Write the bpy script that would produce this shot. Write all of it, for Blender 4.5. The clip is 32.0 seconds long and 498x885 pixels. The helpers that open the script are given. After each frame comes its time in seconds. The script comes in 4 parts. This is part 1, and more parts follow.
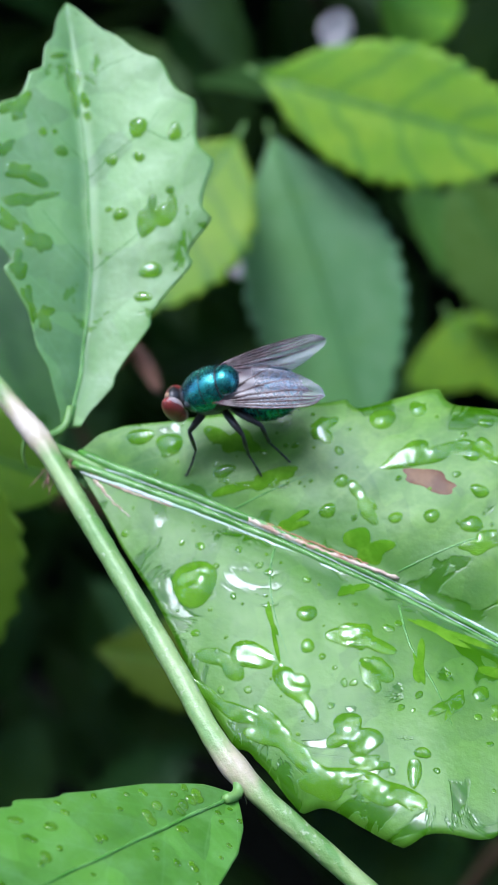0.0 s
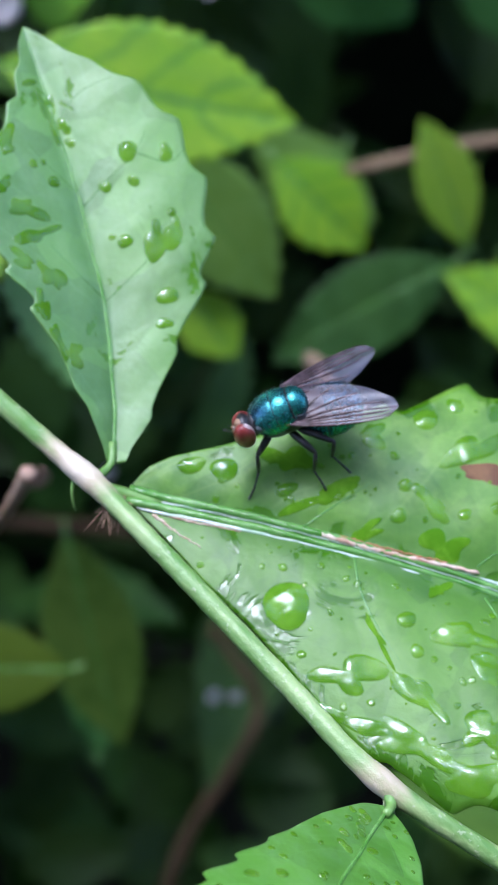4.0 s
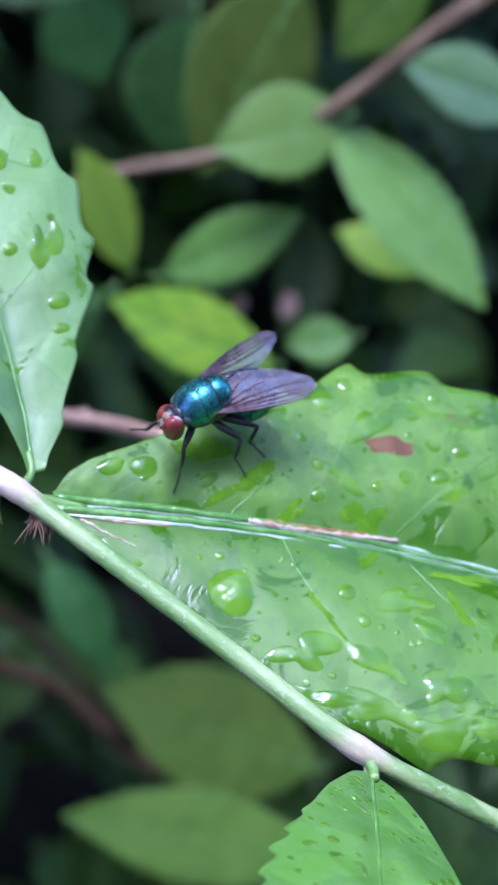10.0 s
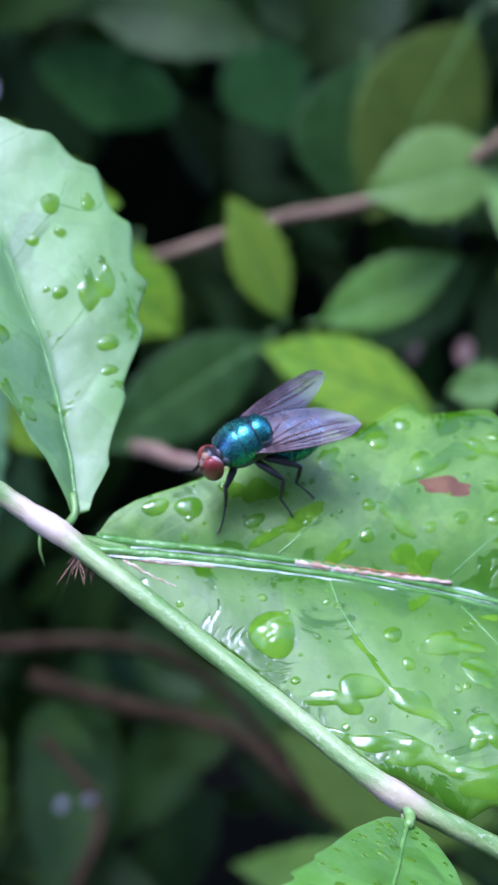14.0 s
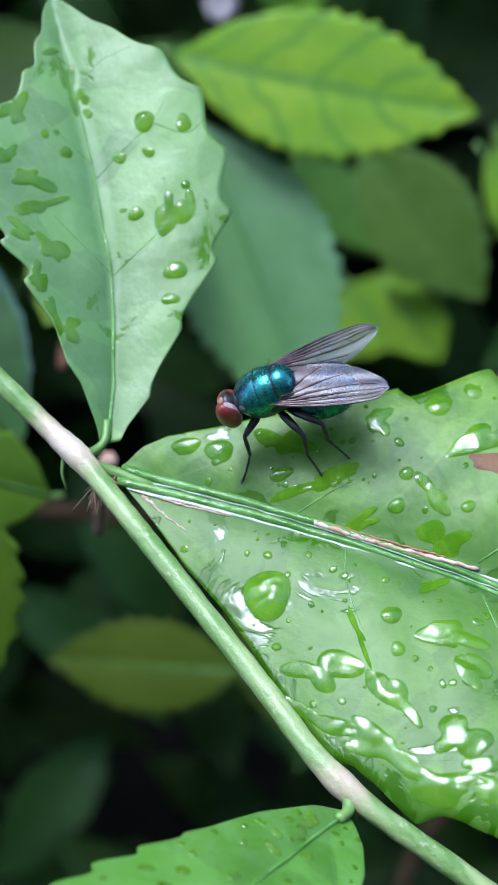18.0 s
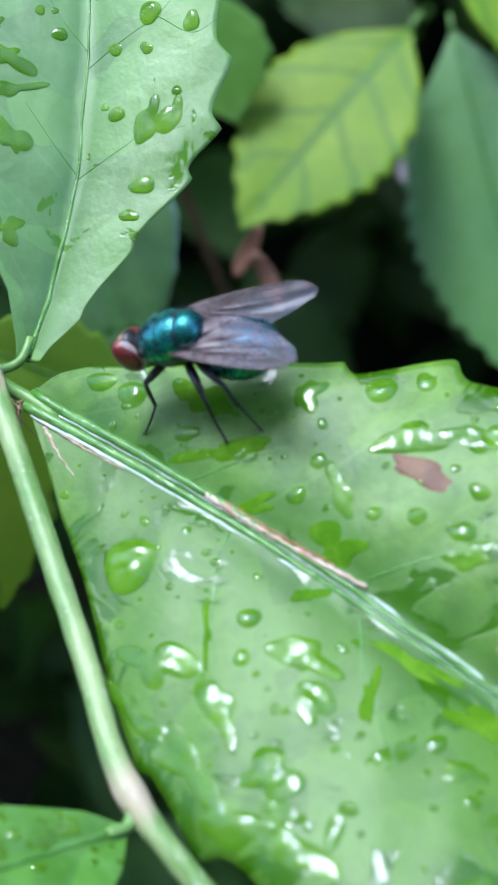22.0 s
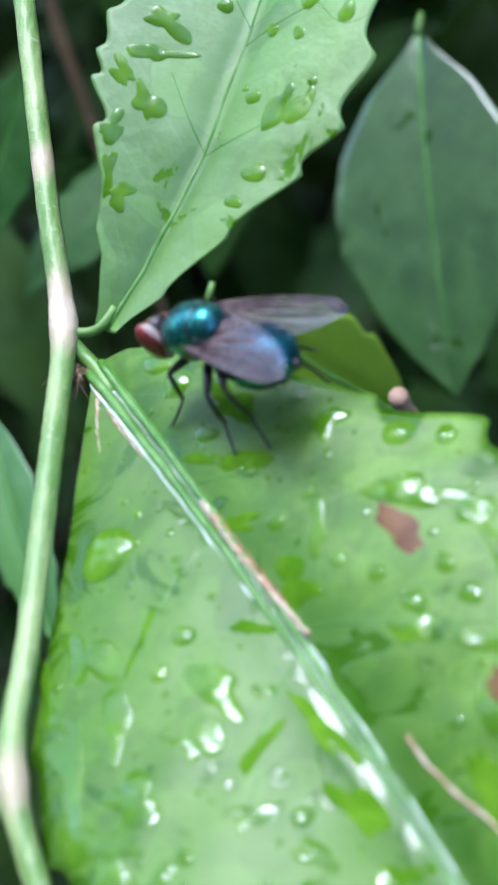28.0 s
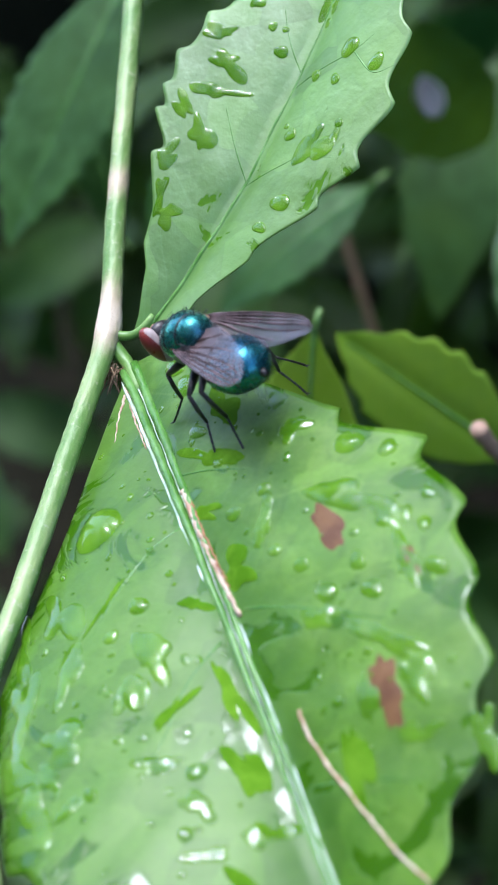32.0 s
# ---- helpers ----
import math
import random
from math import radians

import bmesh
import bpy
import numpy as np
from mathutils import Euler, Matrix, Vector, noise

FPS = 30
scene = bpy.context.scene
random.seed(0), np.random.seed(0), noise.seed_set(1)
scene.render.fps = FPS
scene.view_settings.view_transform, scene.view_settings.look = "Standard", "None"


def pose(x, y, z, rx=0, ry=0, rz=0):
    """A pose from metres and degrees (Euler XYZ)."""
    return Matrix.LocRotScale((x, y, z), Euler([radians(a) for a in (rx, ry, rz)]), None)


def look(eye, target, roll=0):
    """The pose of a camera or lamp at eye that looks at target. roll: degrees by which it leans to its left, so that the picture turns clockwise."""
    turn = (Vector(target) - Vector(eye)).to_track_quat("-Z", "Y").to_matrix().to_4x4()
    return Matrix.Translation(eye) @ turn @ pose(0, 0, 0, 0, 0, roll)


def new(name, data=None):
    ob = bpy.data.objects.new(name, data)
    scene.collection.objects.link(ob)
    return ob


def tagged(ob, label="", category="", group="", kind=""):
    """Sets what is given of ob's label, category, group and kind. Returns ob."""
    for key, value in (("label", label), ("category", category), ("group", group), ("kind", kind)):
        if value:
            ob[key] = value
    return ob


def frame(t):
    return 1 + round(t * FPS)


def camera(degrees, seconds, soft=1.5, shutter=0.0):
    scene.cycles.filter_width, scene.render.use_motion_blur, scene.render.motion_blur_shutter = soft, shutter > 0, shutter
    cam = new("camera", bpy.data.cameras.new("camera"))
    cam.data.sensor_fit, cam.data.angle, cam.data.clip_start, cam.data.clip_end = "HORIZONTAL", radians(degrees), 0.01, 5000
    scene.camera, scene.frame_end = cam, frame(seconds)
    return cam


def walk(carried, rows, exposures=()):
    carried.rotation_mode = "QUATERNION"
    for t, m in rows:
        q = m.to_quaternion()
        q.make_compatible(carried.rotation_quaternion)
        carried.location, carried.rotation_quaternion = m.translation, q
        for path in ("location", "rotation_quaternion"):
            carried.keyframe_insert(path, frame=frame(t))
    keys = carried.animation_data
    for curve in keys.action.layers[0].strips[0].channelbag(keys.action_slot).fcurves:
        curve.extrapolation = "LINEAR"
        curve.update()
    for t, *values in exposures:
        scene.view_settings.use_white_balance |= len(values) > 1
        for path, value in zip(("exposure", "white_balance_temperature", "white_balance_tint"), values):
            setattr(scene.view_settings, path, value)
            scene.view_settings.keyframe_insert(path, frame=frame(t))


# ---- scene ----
cam = camera(13.5, 32.0, soft=1.5)
cam.data.dof.use_dof = True
cam.data.dof.focus_distance = 0.134
cam.data.dof.aperture_fstop = 74.0

# seconds, place in metres, turn in degrees
PATH = [
    (0, 0.02070, -0.11899, 0.08892, 53.660, 2.062, 2.382),
    (0.5, 0.01422, -0.11944, 0.08944, 53.541, 1.688, 0.733),
    (1, 0.00933, -0.11836, 0.08930, 53.373, 1.135, -1.244),
    (1.5, 0.00443, -0.12017, 0.09001, 53.494, 0.972, -3.307),
    (2, 0.00079, -0.11750, 0.08997, 53.738, 0.497, -5.826),
    (2.5, -0.00330, -0.11669, 0.08915, 53.882, 0.522, -8.002),
    (3, -0.01111, -0.11442, 0.08983, 53.344, -0.511, -10.253),
    (3.5, -0.01934, -0.11020, 0.09485, 51.286, -2.013, -12.833),
    (5.5, -0.03609, -0.11158, 0.08942, 54.044, -3.119, -19.715),
    (6, -0.03971, -0.10968, 0.08889, 54.302, -3.384, -21.213),
    (6.5, -0.04121, -0.10821, 0.08814, 54.607, -3.792, -22.750),
    (7, -0.04390, -0.10790, 0.08864, 54.828, -4.245, -24.086),
    (7.5, -0.04488, -0.10742, 0.08941, 54.821, -4.943, -25.359),
    (8, -0.04734, -0.10510, 0.08854, 54.973, -5.696, -26.746),
    (8.5, -0.05135, -0.10348, 0.08848, 55.148, -6.317, -27.993),
    (9, -0.05462, -0.10150, 0.08767, 55.266, -6.801, -29.208),
    (9.5, -0.05611, -0.09977, 0.08630, 55.192, -6.929, -30.225),
    (10, -0.05754, -0.10094, 0.08719, 55.069, -7.211, -31.104),
    (10.5, -0.05980, -0.10119, 0.08695, 55.073, -7.227, -31.901),
    (11, -0.06263, -0.09814, 0.08394, 55.201, -7.187, -32.240),
    (11.5, -0.06412, -0.09536, 0.08437, 55.344, -7.240, -32.684),
    (12, -0.06577, -0.09382, 0.08406, 55.452, -7.315, -32.914),
    (12.5, -0.06460, -0.09599, 0.08503, 55.540, -7.084, -32.811),
    (13, -0.06007, -0.09859, 0.08625, 55.809, -5.942, -31.434),
    (13.5, -0.05128, -0.10305, 0.08798, 56.018, -4.393, -28.676),
    (14, -0.04345, -0.10788, 0.08701, 56.038, -2.760, -25.217),
    (14.5, -0.03765, -0.11255, 0.08736, 56.036, -2.059, -22.865),
    (15, -0.03183, -0.11415, 0.08710, 55.304, -0.589, -19.639),
    (15.5, -0.02475, -0.11276, 0.08770, 53.881, -0.028, -17.058),
    (17.5, 0.00022, -0.11676, 0.09017, 52.219, 2.773, -7.702),
    (18, 0.00332, -0.11201, 0.08767, 52.449, 2.862, -5.160),
    (18.5, 0.00717, -0.10985, 0.08624, 52.060, 3.139, -2.772),
    (19, 0.00966, -0.10816, 0.08468, 51.809, 2.201, -1.179),
    (19.5, 0.01464, -0.10595, 0.08427, 51.656, 2.123, 0.946),
    (20, 0.02053, -0.10595, 0.08401, 51.523, 2.341, 3.038),
    (20.5, 0.02445, -0.10467, 0.08344, 51.814, 2.689, 5.828),
    (21, 0.02912, -0.10027, 0.08113, 51.766, 2.889, 8.362),
    (21.5, 0.03555, -0.09688, 0.07838, 51.174, 3.219, 10.619),
    (22, 0.04051, -0.09360, 0.07760, 50.755, 3.288, 13.220),
    (22.5, 0.04564, -0.09256, 0.07715, 50.909, 3.731, 15.948),
    (23, 0.05059, -0.08835, 0.07499, 50.919, 3.987, 19.523),
    (23.5, 0.05402, -0.08224, 0.07170, 50.692, 3.854, 23.431),
    (24, 0.05447, -0.07943, 0.06882, 51.179, 3.899, 26.580),
    (24.5, 0.05951, -0.08009, 0.07014, 51.665, 3.826, 28.447),
    (25, 0.06184, -0.07886, 0.07016, 52.563, 3.964, 29.695),
    (25.5, 0.06382, -0.07850, 0.07050, 53.301, 4.776, 30.941),
    (27.5, 0.07077, -0.07224, 0.07148, 51.993, 5.252, 35.390),
    (28, 0.07472, -0.07082, 0.07004, 52.818, 6.108, 37.179),
    (28.5, 0.07695, -0.07015, 0.07136, 52.561, 6.562, 38.623),
    (29, 0.08150, -0.06990, 0.07113, 53.252, 7.158, 40.105),
    (29.5, 0.08416, -0.06955, 0.07096, 53.809, 7.418, 41.400),
    (30, 0.08881, -0.06825, 0.07113, 54.118, 7.696, 42.624),
    (30.5, 0.09241, -0.06719, 0.07052, 54.404, 7.551, 43.856),
    (31, 0.09520, -0.06569, 0.07124, 54.931, 7.626, 45.917),
    (31.5, 0.09755, -0.06382, 0.07064, 55.593, 8.062, 48.088),
    (32, 0.10079, -0.06227, 0.07173, 55.745, 8.335, 49.300),
]
walk(cam, [(t, pose(x, y, z, a, b, c)) for t, x, y, z, a, b, c in PATH], exposures=[(0, 1.92, 5600, 12), (4, 1.97, 5550, 18), (7, 2.10, 5200, 34), (12, 2.19, 5100, 36), (15, 2.08, 5200, 31), (18, 1.92, 5550, 15), (23, 1.98, 5600, 12), (28, 2.05, 5750, 13), (32, 2.05, 5950, 14)])

# ---- light: overcast garden daylight ----
world = bpy.data.worlds.new("sky")
scene.world = world
world.use_nodes = True
sky = world.node_tree.nodes.new("ShaderNodeTexSky")
sky.sky_type = "NISHITA"
sky.sun_disc = False
sky.sun_elevation, sky.sun_rotation = radians(76), radians(-85)
sky.air_density, sky.dust_density, sky.ozone_density = 1.0, 2.0, 1.5
background = world.node_tree.nodes["Background"]
background.inputs["Strength"].default_value = 0.15
world.node_tree.links.new(sky.outputs[0], background.inputs["Color"])
sun = new("sun", bpy.data.lights.new("sun", "SUN"))
sun.data.energy, sun.data.angle, sun.data.color = 0.78, radians(20), (0.95, 0.98, 1.0)
sun.matrix_world = look((-0.24, 0.02, 1.0), (0, 0, 0))

MM = 0.001


# ---- materials ----
class Nodes:
    """Short hand for building a node material."""

    def __init__(self, name):
        self.mat = bpy.data.materials.new(name)
        self.mat.use_nodes = True
        self.tree = self.mat.node_tree
        self.bsdf = self.tree.nodes["Principled BSDF"]
        self.out = self.tree.nodes["Material Output"]

    def add(self, kind, **values):
        node = self.tree.nodes.new("ShaderNode" + kind)
        for key, value in values.items():
            if key in ("operation", "data_type", "blend_type", "noise_dimensions", "feature"):
                setattr(node, key, value)
        return node

    def link(self, a, b):
        self.tree.links.new(a, b)

    def value(self, op, a, b=None, c=None, clamp=False):
        node = self.add("Math", operation=op)
        node.use_clamp = clamp
        for n, v in enumerate((a, b, c)):
            if v is None:
                continue
            if isinstance(v, (int, float)):
                node.inputs[n].default_value = v
            else:
                self.link(v, node.inputs[n])
        return node.outputs[0]

    def noise(self, vector, scale, detail=3.0, rough=0.55, distort=0.0):
        node = self.add("TexNoise")
        node.inputs["Scale"].default_value = scale
        node.inputs["Detail"].default_value = detail
        node.inputs["Roughness"].default_value = rough
        node.inputs["Distortion"].default_value = distort
        if vector is not None:
            self.link(vector, node.inputs["Vector"])
        return node.outputs["Fac"]

    def step(self, a, low, high, to_low=0.0, to_high=1.0):
        node = self.add("MapRange")
        node.interpolation_type = "SMOOTHSTEP"
        self.link(a, node.inputs["Value"])
        for key, v in (("From Min", low), ("From Max", high), ("To Min", to_low), ("To Max", to_high)):
            node.inputs[key].default_value = v
        return node.outputs[0]

    def mix(self, fac, a, b, blend="MIX"):
        node = self.add("Mix", data_type="RGBA", blend_type=blend)
        for n, v in ((0, fac), (6, a), (7, b)):
            if isinstance(v, (int, float)):
                node.inputs[n].default_value = v
            elif isinstance(v, tuple):
                node.inputs[n].default_value = (*v, 1)
            else:
                self.link(v, node.inputs[n])
        return node.outputs[2]

    def bump(self, height, strength, distance):
        node = self.add("Bump")
        node.inputs["Strength"].default_value = strength
        node.inputs["Distance"].default_value = distance
        self.link(height, node.inputs["Height"])
        return node.outputs[0]

    def set(self, **values):
        for key, v in values.items():
            slot = self.bsdf.inputs[key.replace("_", " ")]
            if isinstance(v, tuple):
                slot.default_value = (*v, 1)
            elif isinstance(v, (int, float)):
                slot.default_value = v
            else:
                self.link(v, slot)
        return self.mat


def leaf_material(name, deep, pale, vein, wet=0.5, gloss=0.40, thin=0.22, pairs=7.0, wax=0.9, islands=False, rim=0.0, rib=0.0, vary=1.0, ribs=0.20, fresh=0.0, cells=0.0):
    """A leaf blade: veins from its own length and breadth, a dull waxy bloom where dry, a rippled film of water in patches."""
    n = Nodes(name)
    uv = n.add("TexCoord").outputs["UV"]
    obj = n.add("TexCoord").outputs["Object"]
    rnd = n.add("NewGeometry").outputs["Random Per Island"] if islands else n.add("ObjectInfo").outputs["Random"]
    split = n.add("SeparateXYZ")
    n.link(uv, split.inputs[0])
    s, r = split.outputs[0], n.value("ABSOLUTE", n.value("SUBTRACT", n.value("MULTIPLY", split.outputs[1], 2.0), 1.0))
    # side veins sweep forward from the midrib
    wob = n.noise(obj, 140.0, 2.0)
    phase = n.value("ADD", n.value("MULTIPLY", n.value("SUBTRACT", s, n.value("MULTIPLY", r, 0.20)), pairs), n.value("MULTIPLY", wob, 0.5))
    saw = n.value("ABSOLUTE", n.value("SUBTRACT", n.value("FRACT", phase), 0.5))
    side = n.step(saw, 0.0, 0.05, 1.0, 0.0)
    trough = n.step(saw, 0.0, 0.25, 1.0, 0.0)
    voro = n.add("TexVoronoi", feature="DISTANCE_TO_EDGE")
    voro.inputs["Scale"].default_value = 620.0
    n.link(obj, voro.inputs["Vector"])
    net = n.step(voro.outputs["Distance"], 0.0, 0.12, 1.0, 0.0)
    broad = n.noise(obj, 110.0, 3.0)
    patch = n.noise(obj, 420.0, 4.0, 0.6)
    fine = n.noise(obj, 1500.0, 4.0, 0.65)
    soak = (deep[0] * 0.92, deep[1] * 0.90, deep[2] * 0.25)
    tone = n.mix(n.step(broad, 0.3, 0.7), deep, pale)
    tone = n.mix(n.step(patch, 0.42, 0.66, 0.0, 0.7), tone, tuple(0.5 * (a + b) for a, b in zip(pale, vein)))
    tone = n.mix(n.value("MULTIPLY", fine, 0.35), tone, tuple(0.55 * c for c in deep))
    tone = n.mix(n.value("MULTIPLY", net, 0.08), tone, vein)
    tone = n.mix(n.value("MULTIPLY", side if ribs < 0.5 else n.value("MAXIMUM", n.step(saw, 0.0, 0.16, 1.0, 0.0), n.step(r, 0.0, 0.14, 1.0, 0.0)), ribs), tone, vein)
    if fresh:
        # one half is tinted yellower, and a band beside the midrib is darker
        tone = n.mix(n.step(split.outputs[1], 0.44, 0.54, fresh, 0.0), tone, (deep[0] * 1.5, deep[1] * 1.22, deep[2] * 0.8))
        tone = n.mix(n.value("MULTIPLY", n.step(n.value("ADD", r, n.value("MULTIPLY", broad, 0.3)), 0.18, 0.50, 1.0, 0.0), 0.55), tone, (deep[0] * 0.55, deep[1] * 0.75, deep[2] * 0.5))
        damp = n.step(n.noise(obj, 210.0, 4.0, 0.6, 0.5), 0.50, 0.66, 0.0, 0.6)
        tone = n.mix(damp, tone, soak)
    quilt = n.value("MULTIPLY", net, 0.0)
    if cells:
        # pale and deep cells bounded by fine sunken veins
        warp = n.add("VectorMath", operation="ADD")
        shift = n.add("TexNoise")
        shift.inputs["Scale"].default_value = 260.0
        n.link(obj, shift.inputs["Vector"])
        n.link(obj, warp.inputs[0])
        amount = n.add("VectorMath", operation="SCALE")
        amount.inputs["Scale"].default_value = 0.0022
        n.link(shift.outputs["Color"], amount.inputs[0])
        n.link(amount.outputs[0], warp.inputs[1])
        patchy, seam = n.add("TexVoronoi", feature="F1"), n.add("TexVoronoi", feature="DISTANCE_TO_EDGE")
        for node in (patchy, seam):
            node.inputs["Scale"].default_value = 330.0
            n.link(warp.outputs[0], node.inputs["Vector"])
        hue_of = n.add("SeparateXYZ")
        n.link(patchy.outputs["Color"], hue_of.inputs[0])
        tone = n.mix(n.step(hue_of.outputs[0], 0.15, 0.9, 0.0, cells), tone, tuple(min(1.0, 1.9 * c + 0.02) for c in pale))
        tone = n.mix(n.step(hue_of.outputs[1], 0.3, 1.0, 0.0, cells), tone, tuple(0.75 * c for c in deep))
        line = n.step(seam.outputs["Distance"], 0.0, 0.07, 1.0, 0.0)
        tone = n.mix(n.value("MULTIPLY", line, 0.4 * cells), tone, tuple(0.6 * c for c in deep))
        quilt = n.value("MULTIPLY", n.step(seam.outputs["Distance"], 0.0, 0.22), 0.6 * cells)
    # water lies in patches, along the rim and beside the midrib
    lie = n.noise(obj, 190.0, 4.0, 0.55, 1.2)
    if rim:
        lie = n.value("ADD", lie, n.step(r, 0.55, 0.95, 0.0, rim))
    if rib:
        lie = n.value("ADD", lie, n.step(r, 0.02, 0.17, rib, 0.0))
    film = n.step(lie, 0.70 - 0.14 * wet, 0.735 - 0.14 * wet)
    tone = n.mix(n.step(lie, 0.66 - 0.14 * wet, 0.76 - 0.14 * wet), tone, soak)
    hue = n.add("HueSaturation")
    n.link(n.value("ADD", 0.5 - 0.012 * vary, n.value("MULTIPLY", rnd, 0.024 * vary)), hue.inputs["Hue"])
    n.link(n.value("ADD", 1.0 - 0.2 * vary, n.value("MULTIPLY", rnd, 0.4 * vary)), hue.inputs["Value"])
    n.link(tone, hue.inputs["Color"])
    colour = hue.outputs[0]
    dry = n.value("SUBTRACT", 1.0, film)
    rough = n.value("ADD", n.value("MULTIPLY", dry, gloss - 0.12), n.value("ADD", 0.16, n.value("MULTIPLY", n.value("MULTIPLY", fine, dry), 0.16)))
    ripple = n.noise(obj, 360.0, 1.5, 0.5, 0.8)
    height = n.value("ADD", n.value("MULTIPLY", trough, -0.10), n.value("MULTIPLY", net, -0.03))
    height = n.value("ADD", height, n.value("MULTIPLY", n.value("ADD", quilt, n.value("ADD", n.value("MULTIPLY", fine, 0.35), patch)), dry))
    height = n.value("ADD", height, n.value("MULTIPLY", n.value("ADD", n.value("MULTIPLY", ripple, 1.8), -0.5), film))
    n.set(Base_Color=colour, Roughness=rough, Specular_IOR_Level=n.value("ADD", 0.5, n.value("MULTIPLY", dry, wax)), Normal=n.bump(height, 0.55, 0.00016))
    if thin:
        glow = n.add("BsdfTranslucent")
        lit = n.mix(0.5, colour, (0.30, 0.62, 0.03))
        n.link(lit, glow.inputs["Color"])
        both = n.add("MixShader")
        both.inputs[0].default_value = thin
        n.link(n.bsdf.outputs[0], both.inputs[1])
        n.link(glow.outputs[0], both.inputs[2])
        n.link(both.outputs[0], n.out.inputs["Surface"])
    return n.mat


def plain(name, colour, other, scale, rough=0.5, metal=0.0, bump=0.2, depth=0.0002, stretch=None, **more):
    """A surface of two mixed tones with fine relief."""
    n = Nodes(name)
    vec = n.add("TexCoord").outputs["Object"]
    if stretch:
        mapping = n.add("Mapping")
        mapping.inputs["Scale"].default_value = stretch
        n.link(vec, mapping.inputs["Vector"])
        vec = mapping.outputs[0]
    big, small = n.noise(vec, scale, 3.0), n.noise(vec, scale * 7, 3.0)
    tone = n.mix(n.step(big, 0.35, 0.65), colour, other)
    tone = n.mix(n.value("MULTIPLY", small, 0.35), tone, tuple(0.6 * c for c in colour))
    return n.set(Base_Color=tone, Roughness=n.value("ADD", rough - 0.08, n.value("MULTIPLY", small, 0.16)), Metallic=metal,
                 Normal=n.bump(n.value("ADD", big, small), bump, depth), **more)


LEAF = leaf_material("fresh_leaf", (0.046, 0.158, 0.005), (0.130, 0.300, 0.013), (0.22, 0.38, 0.06), wet=0.55, wax=0.12, gloss=0.36, rim=0.10, rib=0.08, vary=0.0, fresh=0.65, cells=0.12)
LEAF_LOW = leaf_material("low_leaf", (0.072, 0.235, 0.014), (0.120, 0.31, 0.030), (0.22, 0.44, 0.16), wet=-0.1, wax=0.3, gloss=0.34, vary=0.0, cells=0.25)
LEAF_UP = leaf_material("upright_leaf", (0.085, 0.24, 0.020), (0.145, 0.32, 0.045), (0.24, 0.44, 0.16), thin=0.22, wet=0.25, gloss=0.40, wax=0.9, rim=0.05, rib=0.0, vary=0.0, fresh=0.3, cells=0.24)
LEAF_MID = leaf_material("hedge_leaf", (0.090, 0.220, 0.018), (0.135, 0.285, 0.032), (0.16, 0.34, 0.08), wet=-0.5, wax=0.0, pairs=6.0)
# hedge leaf with its greens darkened to stand for shade
LEAF_DARK = leaf_material("shade_toned_leaf", (0.016, 0.062, 0.010), (0.032, 0.095, 0.016), (0.08, 0.20, 0.06), wet=0.0, gloss=0.34, pairs=6.0, wax=-0.35)
# leaf green cut far down so the inner hedge shade sits in the colour
LEAF_DEEP = leaf_material("deep_shade_leaf", (0.014, 0.040, 0.006), (0.038, 0.082, 0.012), (0.04, 0.10, 0.03), wet=-1.0, thin=0.12, pairs=6.0, wax=-0.35, islands=True)
LEAF_YELLOW = leaf_material("yellowing_leaf", (0.17, 0.37, 0.010), (0.27, 0.46, 0.020), (0.05, 0.19, 0.02), wet=-0.5, thin=0.26, pairs=5.0, wax=-0.2, ribs=0.7)
LEAF_GREY = leaf_material("pale_leaf", (0.075, 0.23, 0.040), (0.12, 0.29, 0.075), (0.20, 0.36, 0.15), wet=-0.2, gloss=0.42, wax=1.2, fresh=0.5)
SOAKED = leaf_material("soaked_leaf", (0.056, 0.165, 0.003), (0.086, 0.215, 0.005), (0.20, 0.40, 0.03), thin=0.0, wet=-2.0, wax=-0.45, gloss=0.6, vary=0.0)
SOAKED_UP = leaf_material("soaked_thin_leaf", (0.056, 0.165, 0.003), (0.084, 0.21, 0.005), (0.22, 0.44, 0.03), thin=0.0, wet=-2.0, wax=-0.45, gloss=0.6, vary=0.0)
LEAF_GLOSS = leaf_material("glossy_leaf", (0.018, 0.085, 0.010), (0.038, 0.130, 0.016), (0.10, 0.24, 0.06), wet=0.3, wax=1.0, gloss=0.19, pairs=6.0)
LEAF_TENDER = leaf_material("tender_leaf", (0.20, 0.42, 0.024), (0.28, 0.50, 0.040), (0.16, 0.34, 0.04), wet=-1.0, wax=-0.3, thin=0.35, pairs=5.0)
# the next two are leaf greens dulled by painted-in shade
LEAF_OLIVE = leaf_material("olive_shade_leaf", (0.060, 0.110, 0.007), (0.090, 0.150, 0.012), (0.05, 0.10, 0.01), wet=-1.0, wax=-0.4, thin=0.15, pairs=5.0)
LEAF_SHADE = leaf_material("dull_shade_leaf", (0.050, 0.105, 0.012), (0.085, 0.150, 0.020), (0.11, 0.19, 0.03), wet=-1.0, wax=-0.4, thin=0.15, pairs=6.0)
PETAL = plain("faded_petal", (0.72, 0.63, 0.62), (0.84, 0.79, 0.77), 300.0, 0.5)
DRY = plain("dry_brown_leaf", (0.30, 0.14, 0.08), (0.46, 0.26, 0.17), 260.0, 0.6)
WALL = plain("rendered_wall", (0.28, 0.27, 0.25), (0.36, 0.35, 0.32), 3.0, 0.9, depth=0.004)
